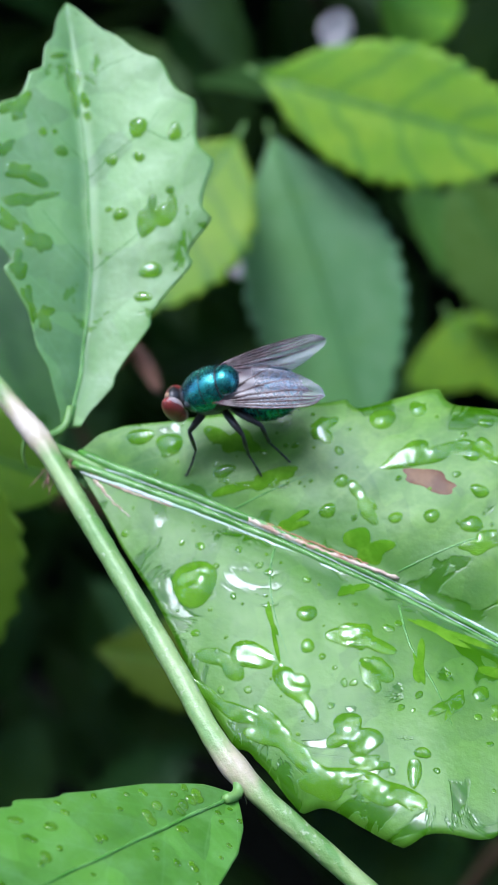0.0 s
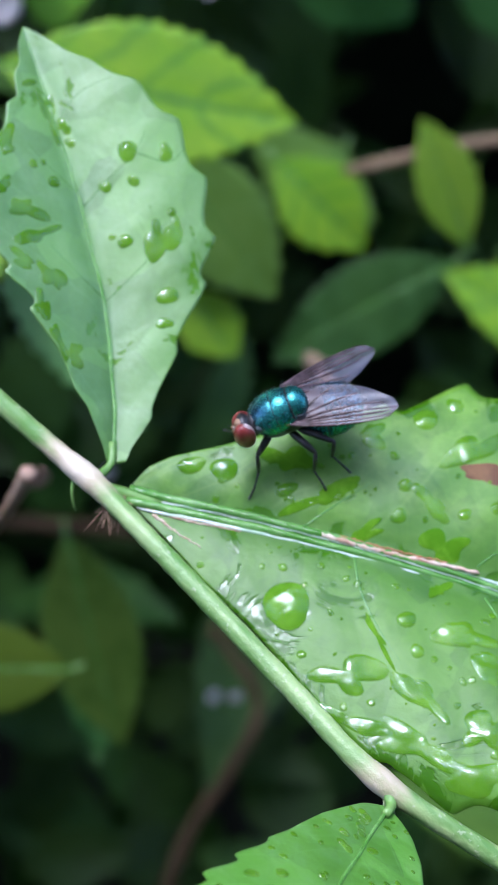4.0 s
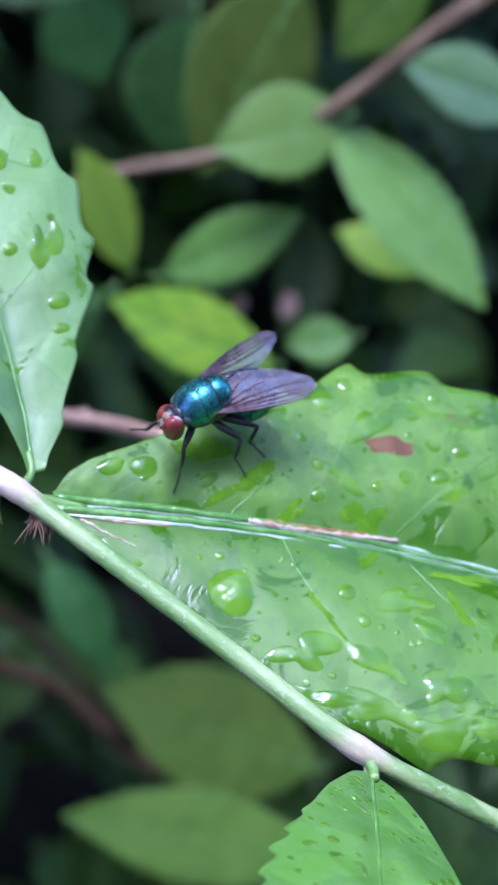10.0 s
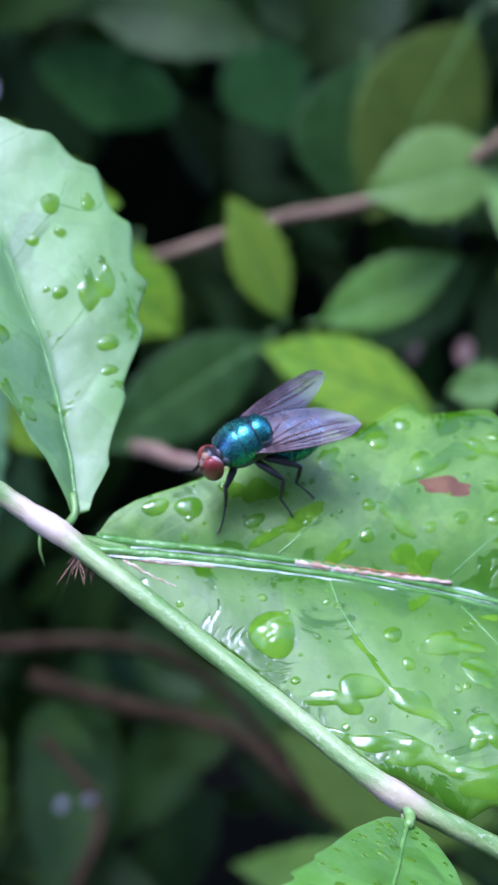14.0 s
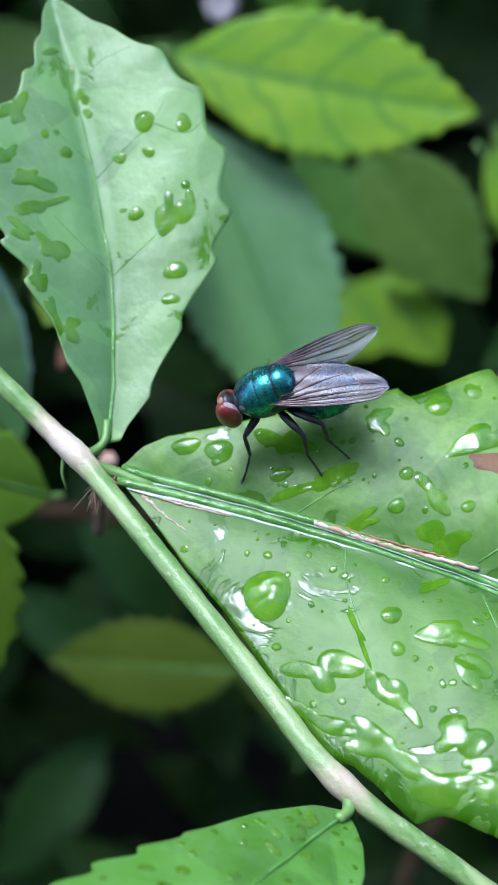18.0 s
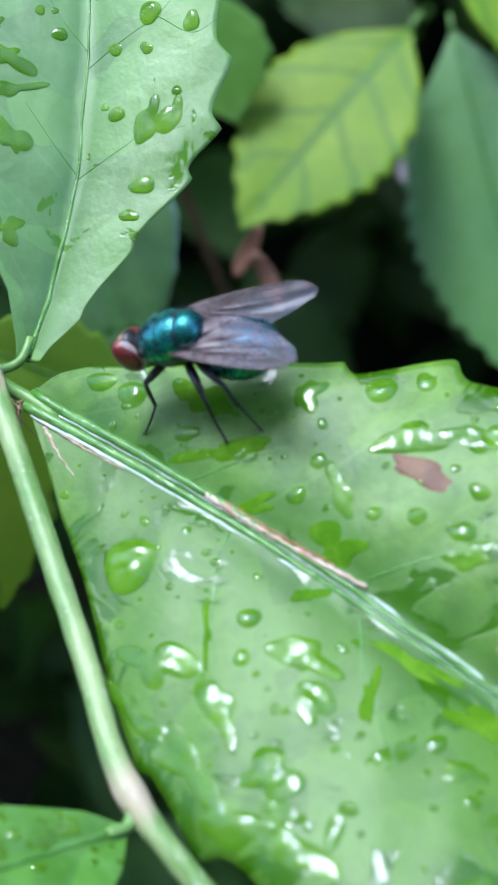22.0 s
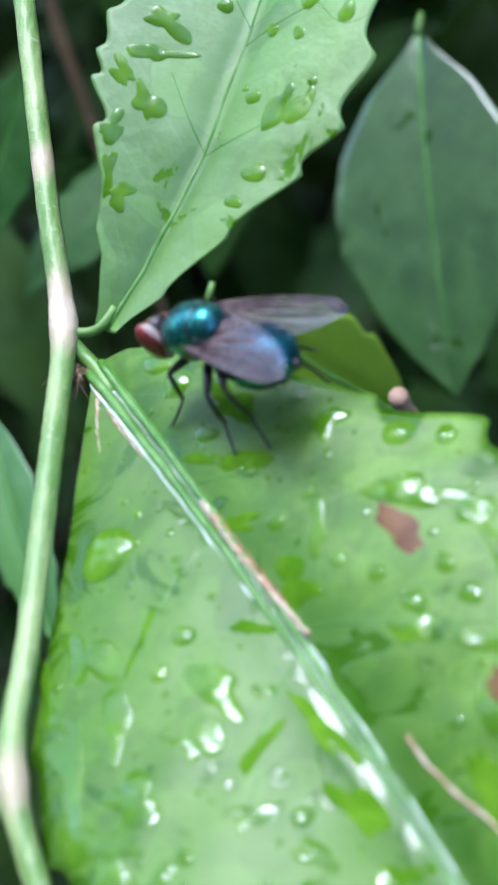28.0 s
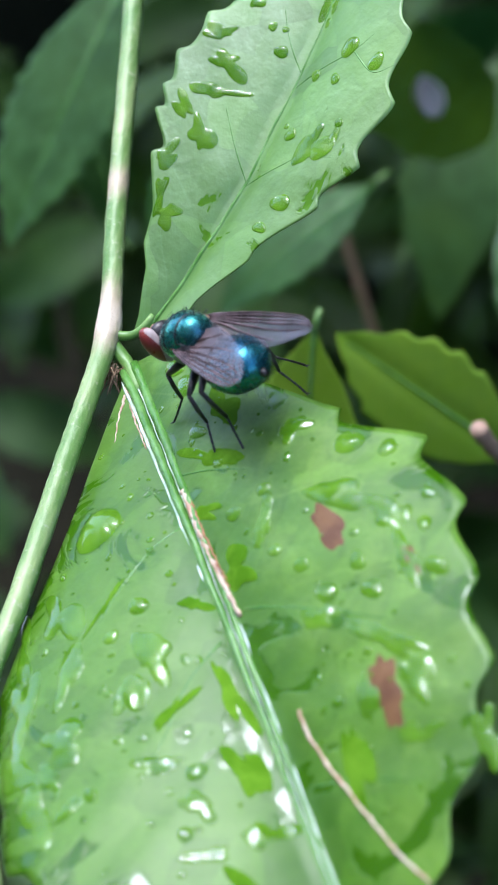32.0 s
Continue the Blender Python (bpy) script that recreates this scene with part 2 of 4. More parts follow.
# near-black tone that puts deep hedge shade into the colour
DEPTH = plain("painted_hedge_gloom", (0.006, 0.011, 0.005), (0.014, 0.022, 0.009), 25.0, 0.9, depth=0.01, Specular_IOR_Level=0.05)
SCAR = plain("dry_scar", (0.40, 0.23, 0.14), (0.68, 0.55, 0.42), 900.0, 0.45)
RUST = plain("rusty_tissue", (0.34, 0.12, 0.05), (0.50, 0.22, 0.10), 900.0, 0.5)
BLEMISH = plain("brown_leaf_tissue", (0.115, 0.052, 0.022), (0.19, 0.10, 0.040), 500.0, 0.40, bump=0.12, Specular_IOR_Level=0.2)
PETIOLE = plain("stalk_green", (0.12, 0.26, 0.05), (0.20, 0.36, 0.09), 300.0, 0.4)
def stem_material():
    """Green bark with lengthwise streaks; pale, pinkish and scuffed round the nodes."""
    n = Nodes("green_stem")
    obj = n.add("TexCoord").outputs["Object"]
    run = n.add("VectorMath", operation="DOT_PRODUCT")
    run.inputs[1].default_value = (0.51, -0.79, -0.33)
    n.link(obj, run.inputs[0])
    along = n.add("VectorMath", operation="SCALE")
    along.inputs[0].default_value = (0.51, -0.79, -0.33)
    n.link(n.value("MULTIPLY", run.outputs["Value"], 0.86), along.inputs["Scale"])
    flat = n.add("VectorMath", operation="SUBTRACT")
    n.link(obj, flat.inputs[0])
    n.link(along.outputs[0], flat.inputs[1])
    streak, fleck = n.noise(flat.outputs[0], 900.0, 3.0), n.noise(obj, 1900.0, 3.0)
    tone = n.mix(n.step(streak, 0.35, 0.68), (0.115, 0.25, 0.050), (0.29, 0.40, 0.15))
    tone = n.mix(n.step(fleck, 0.60, 0.72, 0.0, 0.5), tone, (0.48, 0.50, 0.36))
    scuff = n.noise(flat.outputs[0], 330.0, 4.0, 0.65)
    for spot, reach in (((-0.0030, 0.0012, 0.0018), 0.0052), ((0.0122, -0.0227, -0.0079), 0.0036), ((-0.0100, 0.0085, 0.0066), 0.0030)):
        far = n.add("VectorMath", operation="DISTANCE")
        far.inputs[1].default_value = spot
        n.link(obj, far.inputs[0])
        near = n.value("ADD", n.value("DIVIDE", far.outputs["Value"], reach), n.value("MULTIPLY", scuff, 1.5))
        tone = n.mix(n.step(near, 0.95, 1.45, 0.75, 0.0), tone, (0.56, 0.42, 0.31))
        tone = n.mix(n.step(near, 0.75, 1.10, 0.65, 0.0), tone, (0.66, 0.57, 0.46))
    return n.set(Base_Color=tone, Roughness=n.value("ADD", 0.30, n.value("MULTIPLY", fleck, 0.25)), Normal=n.bump(n.value("ADD", streak, fleck), 0.5, 0.0002))


STEM = stem_material()
COLLAR = plain("pale_node_bark", (0.30, 0.38, 0.18), (0.54, 0.46, 0.35), 420.0, 0.40)
HAIR = plain("brown_fibre", (0.20, 0.11, 0.06), (0.34, 0.22, 0.13), 500.0, 0.7)
# whitish tone that paints the wet highlight along the rib edges
RIBEDGE = plain("rib_edge_highlight", (0.40, 0.56, 0.38), (0.72, 0.80, 0.72), 520.0, 0.16, bump=0.5)
BARK = plain("brown_twig", (0.13, 0.085, 0.040), (0.22, 0.15, 0.078), 200.0, 0.7)
# the twig bark again, darkened so its shade is in the colour
DARKBARK = plain("shade_toned_twig", (0.034, 0.022, 0.010), (0.066, 0.044, 0.022), 200.0, 0.8, Specular_IOR_Level=0.1)
RIB = plain("leaf_rib", (0.065, 0.21, 0.022), (0.15, 0.33, 0.08), 380.0, 0.18, bump=0.6)
# soil tone taken near black, the gloom under the hedge included
SOIL = plain("shade_black_soil", (0.010, 0.010, 0.006), (0.018, 0.017, 0.010), 30.0, 0.9, depth=0.01, Specular_IOR_Level=0.05)


def water_material():
    """Clear water: light passes, the surface mirrors by its angle."""
    n = Nodes("water")
    clear, shine, both, angle = n.add("BsdfTransparent"), n.add("BsdfGlossy"), n.add("MixShader"), n.add("LayerWeight")
    clear.inputs["Color"].default_value = (0.97, 0.99, 0.97, 1)
    shine.inputs["Roughness"].default_value = 0.07
    ripple = n.bump(n.noise(n.add("TexCoord").outputs["Object"], 380.0, 1.5, 0.5, 0.7), 0.7, 0.0007)
    n.link(ripple, shine.inputs["Normal"])
    angle.inputs["Blend"].default_value = 0.5
    mirror = n.value("ADD", 0.045, n.value("MULTIPLY", n.value("POWER", angle.outputs["Facing"], 4.0), 0.9))
    n.link(mirror, both.inputs[0])
    n.link(clear.outputs[0], both.inputs[1])
    n.link(shine.outputs[0], both.inputs[2])
    n.link(both.outputs[0], n.out.inputs["Surface"])
    return n.mat


WATER = water_material()


def fly_metal(name, low, high):
    """Iridescent cuticle: the hue drifts over the plate, fine hairs roughen it."""
    n = Nodes(name)
    obj = n.add("TexCoord").outputs["Object"]
    drift, grain = n.noise(obj, 260.0, 2.0), n.noise(obj, 4200.0, 2.0)
    tone = n.mix(n.step(drift, 0.35, 0.65), low, high)
    return n.set(Base_Color=tone, Metallic=0.80, Roughness=n.value("ADD", 0.17, n.value("MULTIPLY", grain, 0.20)),
                 Normal=n.bump(grain, 0.35, 0.00006))


TEAL = fly_metal("teal_cuticle", (0.030, 0.085, 0.120), (0.04, 0.30, 0.25))
BLUE = fly_metal("blue_cuticle", (0.016, 0.085, 0.15), (0.035, 0.24, 0.24))
BLACK = plain("black_cuticle", (0.012, 0.011, 0.012), (0.03, 0.026, 0.026), 900.0, 0.38, depth=0.00005)
EYE = plain("red_eye", (0.16, 0.022, 0.022), (0.26, 0.045, 0.035), 500.0, 0.30, depth=0.00003)
FACE = plain("silver_face", (0.36, 0.27, 0.25), (0.56, 0.48, 0.45), 900.0, 0.5, depth=0.00005)
DUSK = plain("dusty_grey_cuticle", (0.07, 0.09, 0.10), (0.15, 0.17, 0.18), 700.0, 0.45, depth=0.00005)
VEIN = plain("wing_vein", (0.045, 0.026, 0.024), (0.13, 0.08, 0.08), 900.0, 0.25)


def wing_material():
    n = Nodes("wing_membrane")
    obj = n.add("TexCoord").outputs["Object"]
    tone = n.mix(n.step(n.noise(obj, 350.0, 2.0), 0.35, 0.65), (0.17, 0.16, 0.19), (0.27, 0.28, 0.35))
    n.set(Base_Color=tone, Roughness=n.value("ADD", 0.26, n.value("MULTIPLY", n.noise(obj, 1500.0), 0.2)), Specular_IOR_Level=1.0)
    clear = n.add("BsdfTransparent")
    clear.inputs["Color"].default_value = (0.70, 0.65, 0.69, 1)
    both = n.add("MixShader")
    # browner and denser towards its root
    close = n.add("VectorMath", operation="DISTANCE")
    close.inputs[1].default_value = (0.0, 0.0012, 0.0015)
    n.link(obj, close.inputs[0])
    root = n.step(close.outputs["Value"], 0.0008, 0.0055, 1.0, 0.0)
    n.link(n.mix(n.value("MULTIPLY", root, 0.75), tone, (0.16, 0.085, 0.065)), n.bsdf.inputs["Base Color"])
    n.link(n.value("ADD", 0.33, n.value("MULTIPLY", root, 0.30)), both.inputs[0])
    n.link(clear.outputs[0], both.inputs[1])
    n.link(n.bsdf.outputs[0], both.inputs[2])
    n.link(both.outputs[0], n.out.inputs["Surface"])
    return n.mat


WING = wing_material()


# ---- building helpers: shapes are drawn in millimetres ----
def part(name, bm, material, parent=None, label="", at=None):
    """Links a bmesh drawn in millimetres as one mesh object."""
    mesh = bpy.data.meshes.new(name)
    bmesh.ops.scale(bm, vec=(MM, MM, MM), verts=bm.verts)
    for f in bm.faces:
        f.smooth = True
    bm.to_mesh(mesh)
    bm.free()
    mesh.materials.append(material)
    ob = new(name, mesh)
    if parent is not None:
        ob.parent = parent
    if at is not None:
        ob.matrix_local = at
    return tagged(ob, label) if label else ob


def thing(name, at, label, category, group="", kind=""):
    ob = new(name)
    ob.empty_display_size = 0.002
    ob.matrix_world = at
    return tagged(ob, label, category, group, kind)


def axes(o, u, n):
    """A frame in millimetres: x along u, z near n."""
    u = Vector(u).normalized()
    n = Vector(n)
    n = (n - u * n.dot(u)).normalized()
    v = n.cross(u)
    m = Matrix((u, v, n)).transposed().to_4x4()
    m.translation = Vector(o) * MM
    return m


def tube(points, radii, sides=10, caps=True, bm=None):
    """A round tube along points, in millimetres."""
    bm = bm or bmesh.new()
    pts = [Vector(p) for p in points]
    rings = []
    side = None
    for i, p in enumerate(pts):
        d = (pts[min(i + 1, len(pts) - 1)] - pts[max(i - 1, 0)]).normalized()
        if side is None:
            side = d.cross(Vector((0.31, 0.17, 0.93))).normalized()
        side = (side - d * side.dot(d)).normalized()
        other = d.cross(side)
        r = radii[i] if not isinstance(radii, (int, float)) else radii
        rings.append([bm.verts.new(p + r * (side * math.cos(a) + other * math.sin(a))) for a in (2 * math.pi * k / sides for k in range(sides))])
    for a, b in zip(rings, rings[1:]):
        for k in range(sides):
            bm.faces.new((a[k], a[(k + 1) % sides], b[(k + 1) % sides], b[k]))
    if caps:
        bm.faces.new(rings[0][::-1])
        bm.faces.new(rings[-1])
    return bm


def curve_points(points, count):
    """Catmull-Rom through the points."""
    pts = [Vector(p) for p in points]
    pts = [2 * pts[0] - pts[1]] + pts + [2 * pts[-1] - pts[-2]]
    out = []
    segs = len(pts) - 3
    for k in range(count):
        q = k / (count - 1) * segs
        i = min(int(q), segs - 1)
        t = q - i
        a, b, c, d = pts[i : i + 4]
        out.append(0.5 * ((2 * b) + (c - a) * t + (2 * a - 5 * b + 4 * c - d) * t * t + (3 * b - a - 3 * c + d) * t**3))
    return out


def ball(center, size, rings=12, sides=18, bm=None, turn=None, shape=None):
    """An egg-shaped body, in millimetres."""
    bm = bm or bmesh.new()
    made = bmesh.ops.create_uvsphere(bm, u_segments=sides, v_segments=rings, radius=1.0)["verts"]
    for v in made:
        co = v.co.copy()
        if shape:
            co = shape(co)
        co = Vector((co.x * size[0], co.y * size[1], co.z * size[2]))
        if turn:
            co = turn @ co
        v.co = co + Vector(center)
    return bm


class Blade:
    """A leaf blade in its own frame: x along the midrib, y across, z up; all in millimetres."""

    def __init__(self, length, left, right, bow=0.0, height=None, teeth=8, tooth=0.9, lead=1.2, phase=0.0, thick=0.28, tips=None):
        self.length, self.left, self.right, self.bow, self.tips = length, left, right, bow, tips
        self.height = height or (lambda u, v: 0.0)
        self.teeth, self.tooth, self.lead, self.phase, self.thick = teeth, tooth, lead, phase, thick

    def mid(self, u):
        return self.bow(u) if callable(self.bow) else self.bow * u * u

    def edge(self, u, sign):
        xs, ws = self.left if sign > 0 else self.right
        w = float(np.interp(u / self.length, xs, ws))
        if self.tips:
            # uneven teeth: each tip stands on the outline, a notch follows it and fills up to the next tip
            marks = self.tips[0 if sign > 0 else 1]
            n = int(np.searchsorted(marks, u, "right")) - 1
            if n < 0 or n + 1 >= len(marks):
                return max(0.05, w)
            q = (u - marks[n]) / (marks[n + 1] - marks[n])
            dip = math.sin(math.pi * 0.5 * q / 0.22) if q < 0.22 else 0.5 + 0.5 * math.cos(math.pi * (q - 0.22) / 0.78)
            return max(0.05, w - self.tooth * dip * min(1.0, w / 4.0) * (0.8 + 0.2 * math.sin(5.3 * n + sign)))
        q = (u / self.length * self.teeth + self.phase + (0.3 if sign < 0 else 0.0)) % 1.0
        saw = 0.5 - 0.5 * math.cos(math.pi * (q / 0.8)) if q < 0.8 else 0.5 + 0.5 * math.cos(math.pi * (q - 0.8) / 0.2)
        fade = min(1.0, max(0.0, (u / self.length - 0.22) * 6)) * min(1.0, w / 3.0)
        return max(0.05, w + self.tooth * (saw - 0.6) * fade)

    def point(self, u, r):
        sign = 1 if r >= 0 else -1
        w = self.edge(u, sign)
        x = u + self.lead * abs(r) ** 3 * min(1.0, u / self.length * 3) * (1 - u / self.length)
        y = self.mid(u) + r * w
        return Vector((x, y, self.height(x, y - self.mid(u))))

    def on(self, u, v):
        return Vector((u, self.mid(u) + v, self.height(u, v)))

    def mesh(self, nu=150, nr=18):
        bm = bmesh.new()
        uv = bm.loops.layers.uv.new("UVMap")
        rs = [(abs(k / nr) ** 0.8) * (1 if k >= 0 else -1) for k in range(-nr, nr + 1)]
        top, bottom = [], []
        where = {}
        for i in range(nu + 1):
            u = self.length * i / nu
            a, b = [], []
            for r in rs:
                p = self.point(u, r)
                t = bm.verts.new(p)
                q = bm.verts.new(p - Vector((0, 0, self.thick * (1.0 - 0.75 * abs(r) ** 3))))
                where[t] = where[q] = (i / nu, 0.5 + 0.5 * r)
                a.append(t)
                b.append(q)
            top.append(a)
            bottom.append(b)
        m = len(rs)
        for i in range(nu):
            for k in range(m - 1):
                bm.faces.new((top[i][k], top[i + 1][k], top[i + 1][k + 1], top[i][k + 1]))
                bm.faces.new((bottom[i][k + 1], bottom[i + 1][k + 1], bottom[i + 1][k], bottom[i][k]))
            bm.faces.new((top[i + 1][0], top[i][0], bottom[i][0], bottom[i + 1][0]))
            bm.faces.new((top[i][-1], top[i + 1][-1], bottom[i + 1][-1], bottom[i][-1]))
        for k in range(m - 1):
            bm.faces.new((top[0][k], top[0][k + 1], bottom[0][k + 1], bottom[0][k]))
            bm.faces.new((top[-1][k + 1], top[-1][k], bottom[-1][k], bottom[-1][k + 1]))
        for f in bm.faces:
            for loop in f.loops:
                loop[uv].uv = where[loop.vert]
        return bm


# ---- the stem with its leaves ----
def main_height(u, v):
    p, q = max(v, 0.0), min(v, 0.0)
    h = 0.08 * u - 0.004 * u * u + 0.22 * p - 0.022 * p * p + 0.003 * p * u + 0.10 * q - 0.013 * q * q - 0.0162 * q * u + 0.0005 * max(0.0, min(u, 36.0) - 18.0) * p * p
    groove = -0.32 * math.exp(-((v / 1.5) ** 2)) * min(1.0, u / 3.0)
    swell = 0.05 * math.sin(1.2 * (u - 0.6 * abs(v))) * min(1.0, abs(v) / 4.0)
    curl = -0.10 * max(0.0, -v - 13.5) ** 2 * min(1.0, max(0.0, (u - 18) / 8))
    return h + groove + swell + curl


MAIN = Blade(
    50.0,
    ([0, 0.024, 0.054, 0.11, 0.2, 0.31, 0.38, 0.44, 0.5, 0.56, 0.65, 0.71, 0.77, 0.83, 0.88, 0.925, 0.96, 1.0], [0.1, 2.2, 3.3, 4.6, 7.1, 10.4, 13.0, 14.9, 15.3, 15.4, 14.6, 13.9, 13.3, 11.6, 9.0, 6.4, 3.6, 0.2]),
    ([0, 0.016, 0.076, 0.138, 0.208, 0.26, 0.29, 0.36, 0.44, 0.52, 0.6, 0.68, 0.75, 0.82, 0.9, 0.96, 1.0], [0.1, 0.6, 2.8, 5.2, 7.5, 9.5, 10.8, 13.4, 15.8, 16.7, 16.5, 15.9, 13.6, 10.6, 6.4, 2.8, 0.2]),
    bow=-0.0015, height=main_height, tooth=1.25, lead=0.0,
    tips=((16.7, 22.3, 28.5, 33.75, 38.8, 42.9, 46.0, 49.5), (20.5, 26.4, 33.45, 38.4, 42.5, 46.0, 49.5)))
MAIN_AT = axes((0, 0, 0), (0.908, -0.41, -0.08), (-0.11, -0.42, 0.90))


def upper_height(u, v):
    p, q = max(v, 0.0), min(v, 0.0)
    h = 0.014 * u - 0.0019 * u * u + 0.334 * p - 0.0089 * p * u - 0.483 * q - 0.0321 * q * q - 0.0065 * q * u
    h += -0.16 * math.exp(-((v / 0.7) ** 2)) - 0.10 * math.exp(-((v / 2.2) ** 2))
    # the flesh swells between the side veins
    return h + 0.035 * math.sin(1.35 * (u - 0.75 * abs(v)) + 0.4 * math.sin(0.9 * v)) * min(1.0, abs(v) / 2.5)


def upper_mid(u):
    return float(np.interp(u, (0, 4, 8.5, 12, 16, 20, 26, 33.5), (-0.1, -0.7, -1.0, -1.15, -0.75, -0.45, 0.5, 1.6)))


UPPER = Blade(
    33.3,
    ([0, 0.03, 0.12, 0.16, 0.23, 0.32, 0.34, 0.415, 0.537, 0.60, 0.637, 0.724, 0.79, 0.886, 0.95, 1.0], [0.7, 1.0, 2.5, 3.5, 4.3, 6.4, 6.7, 8.0, 8.5, 7.9, 7.8, 6.0, 3.9, 2.0, 1.1, 0.1]),
    ([0, 0.03, 0.085, 0.225, 0.372, 0.475, 0.612, 0.75, 0.844, 0.908, 0.955, 1.0], [0.7, 1.1, 2.35, 4.4, 7.05, 8.65, 8.95, 8.15, 5.9, 2.9, 1.4, 0.1]),
    bow=upper_mid, height=upper_height, tooth=0.80, lead=0.0,
    tips=((11.0, 13.7, 15.4, 17.9, 21.2, 24.1, 27.0, 29.6, 33.0), (2.9, 7.5, 12.4, 15.83, 20.4, 24.95, 28.1, 30.25, 33.0)))
UPPER_AT = axes((-0.32, 1.69, 1.53), (0.02, 0.76, 0.64), (0.26, -0.63, 0.74))


def low_height(u, v):
    q, p = min(v, 0.0), max(v, 0.0)
    return 0.03 * u - 0.001 * u * u - 0.030 * q * q - 0.01 * p * p - 0.25 * math.exp(-((v / 1.0) ** 2))


LOWER = Blade(
    40.0,
    ([0, 0.05, 0.1, 0.2, 0.3, 0.5, 0.7, 0.85, 1.0], [0.2, 2.4, 3.7, 5.2, 6.6, 8.6, 7.6, 4.6, 0.2]),
    ([0, 0.05, 0.15, 0.23, 0.33, 0.45, 0.6, 0.75, 0.88, 1.0], [0.2, 1.6, 3.3, 4.2, 5.4, 6.6, 7.4, 6.6, 4.0, 0.2]),
    height=low_height, teeth=12, tooth=0.55, lead=0.0)
LOWER_AT = axes((12.5, -24.3, -8.6), (-0.545, -0.755, 0.374), (0.5, 0.07, 0.86))


def blemish(blade, u, v, a, b, turn, seed, lift=0.03):
    """An irregular thin patch lying on a blade."""
    rng = random.Random(seed)
    waves = [(rng.uniform(0.05, 0.16), k, rng.uniform(0, 6.3)) for k in (2, 3, 5, 7)]
    bm = bmesh.new()
    c, s = math.cos(radians(turn)), math.sin(radians(turn))
    rings = []
    for q in (0.35, 0.7, 1.0):
        ring = []
        for k in range(28):
            t = 2 * math.pi * k / 28
            w = q * (1 + sum(m * math.sin(f * t + p) for m, f, p in waves))
            x, y = a / 2 * w * math.cos(t), b / 2 * w * math.sin(t)
            uu = u + c * x - s * y
            p = blade.on(uu, v + s * x + c * y - blade.mid(uu))
            ring.append(bm.verts.new(p + Vector((0, 0, lift if q < 1 else -0.02))))
        rings.append(ring)
    bm.faces.new(rings[0])
    for r0, r1 in zip(rings, rings[1:]):
        for k in range(28):
            bm.faces.new((r0[k], r1[k], r1[(k + 1) % 28], r0[(k + 1) % 28]))
    return bm


def vein_tube(blade, path, r0, r1, lift=0.06, count=18, wobble=0.0, seed=1):
    """A raised line over a blade through (u, v) points."""
    rng = random.Random(seed)
    pts = []
    for p in curve_points([(u, v, 0) for u, v in path], count):
        q = blade.on(p.x, p.y - blade.mid(p.x))
        pts.append(q + Vector((0, rng.uniform(-wobble, wobble), lift)))
    return tube(pts, [(r0 + (r1 - r0) * k / (count - 1)) * (rng.uniform(0.6, 1.2) if wobble else 1.0) for k in range(count)], 6)


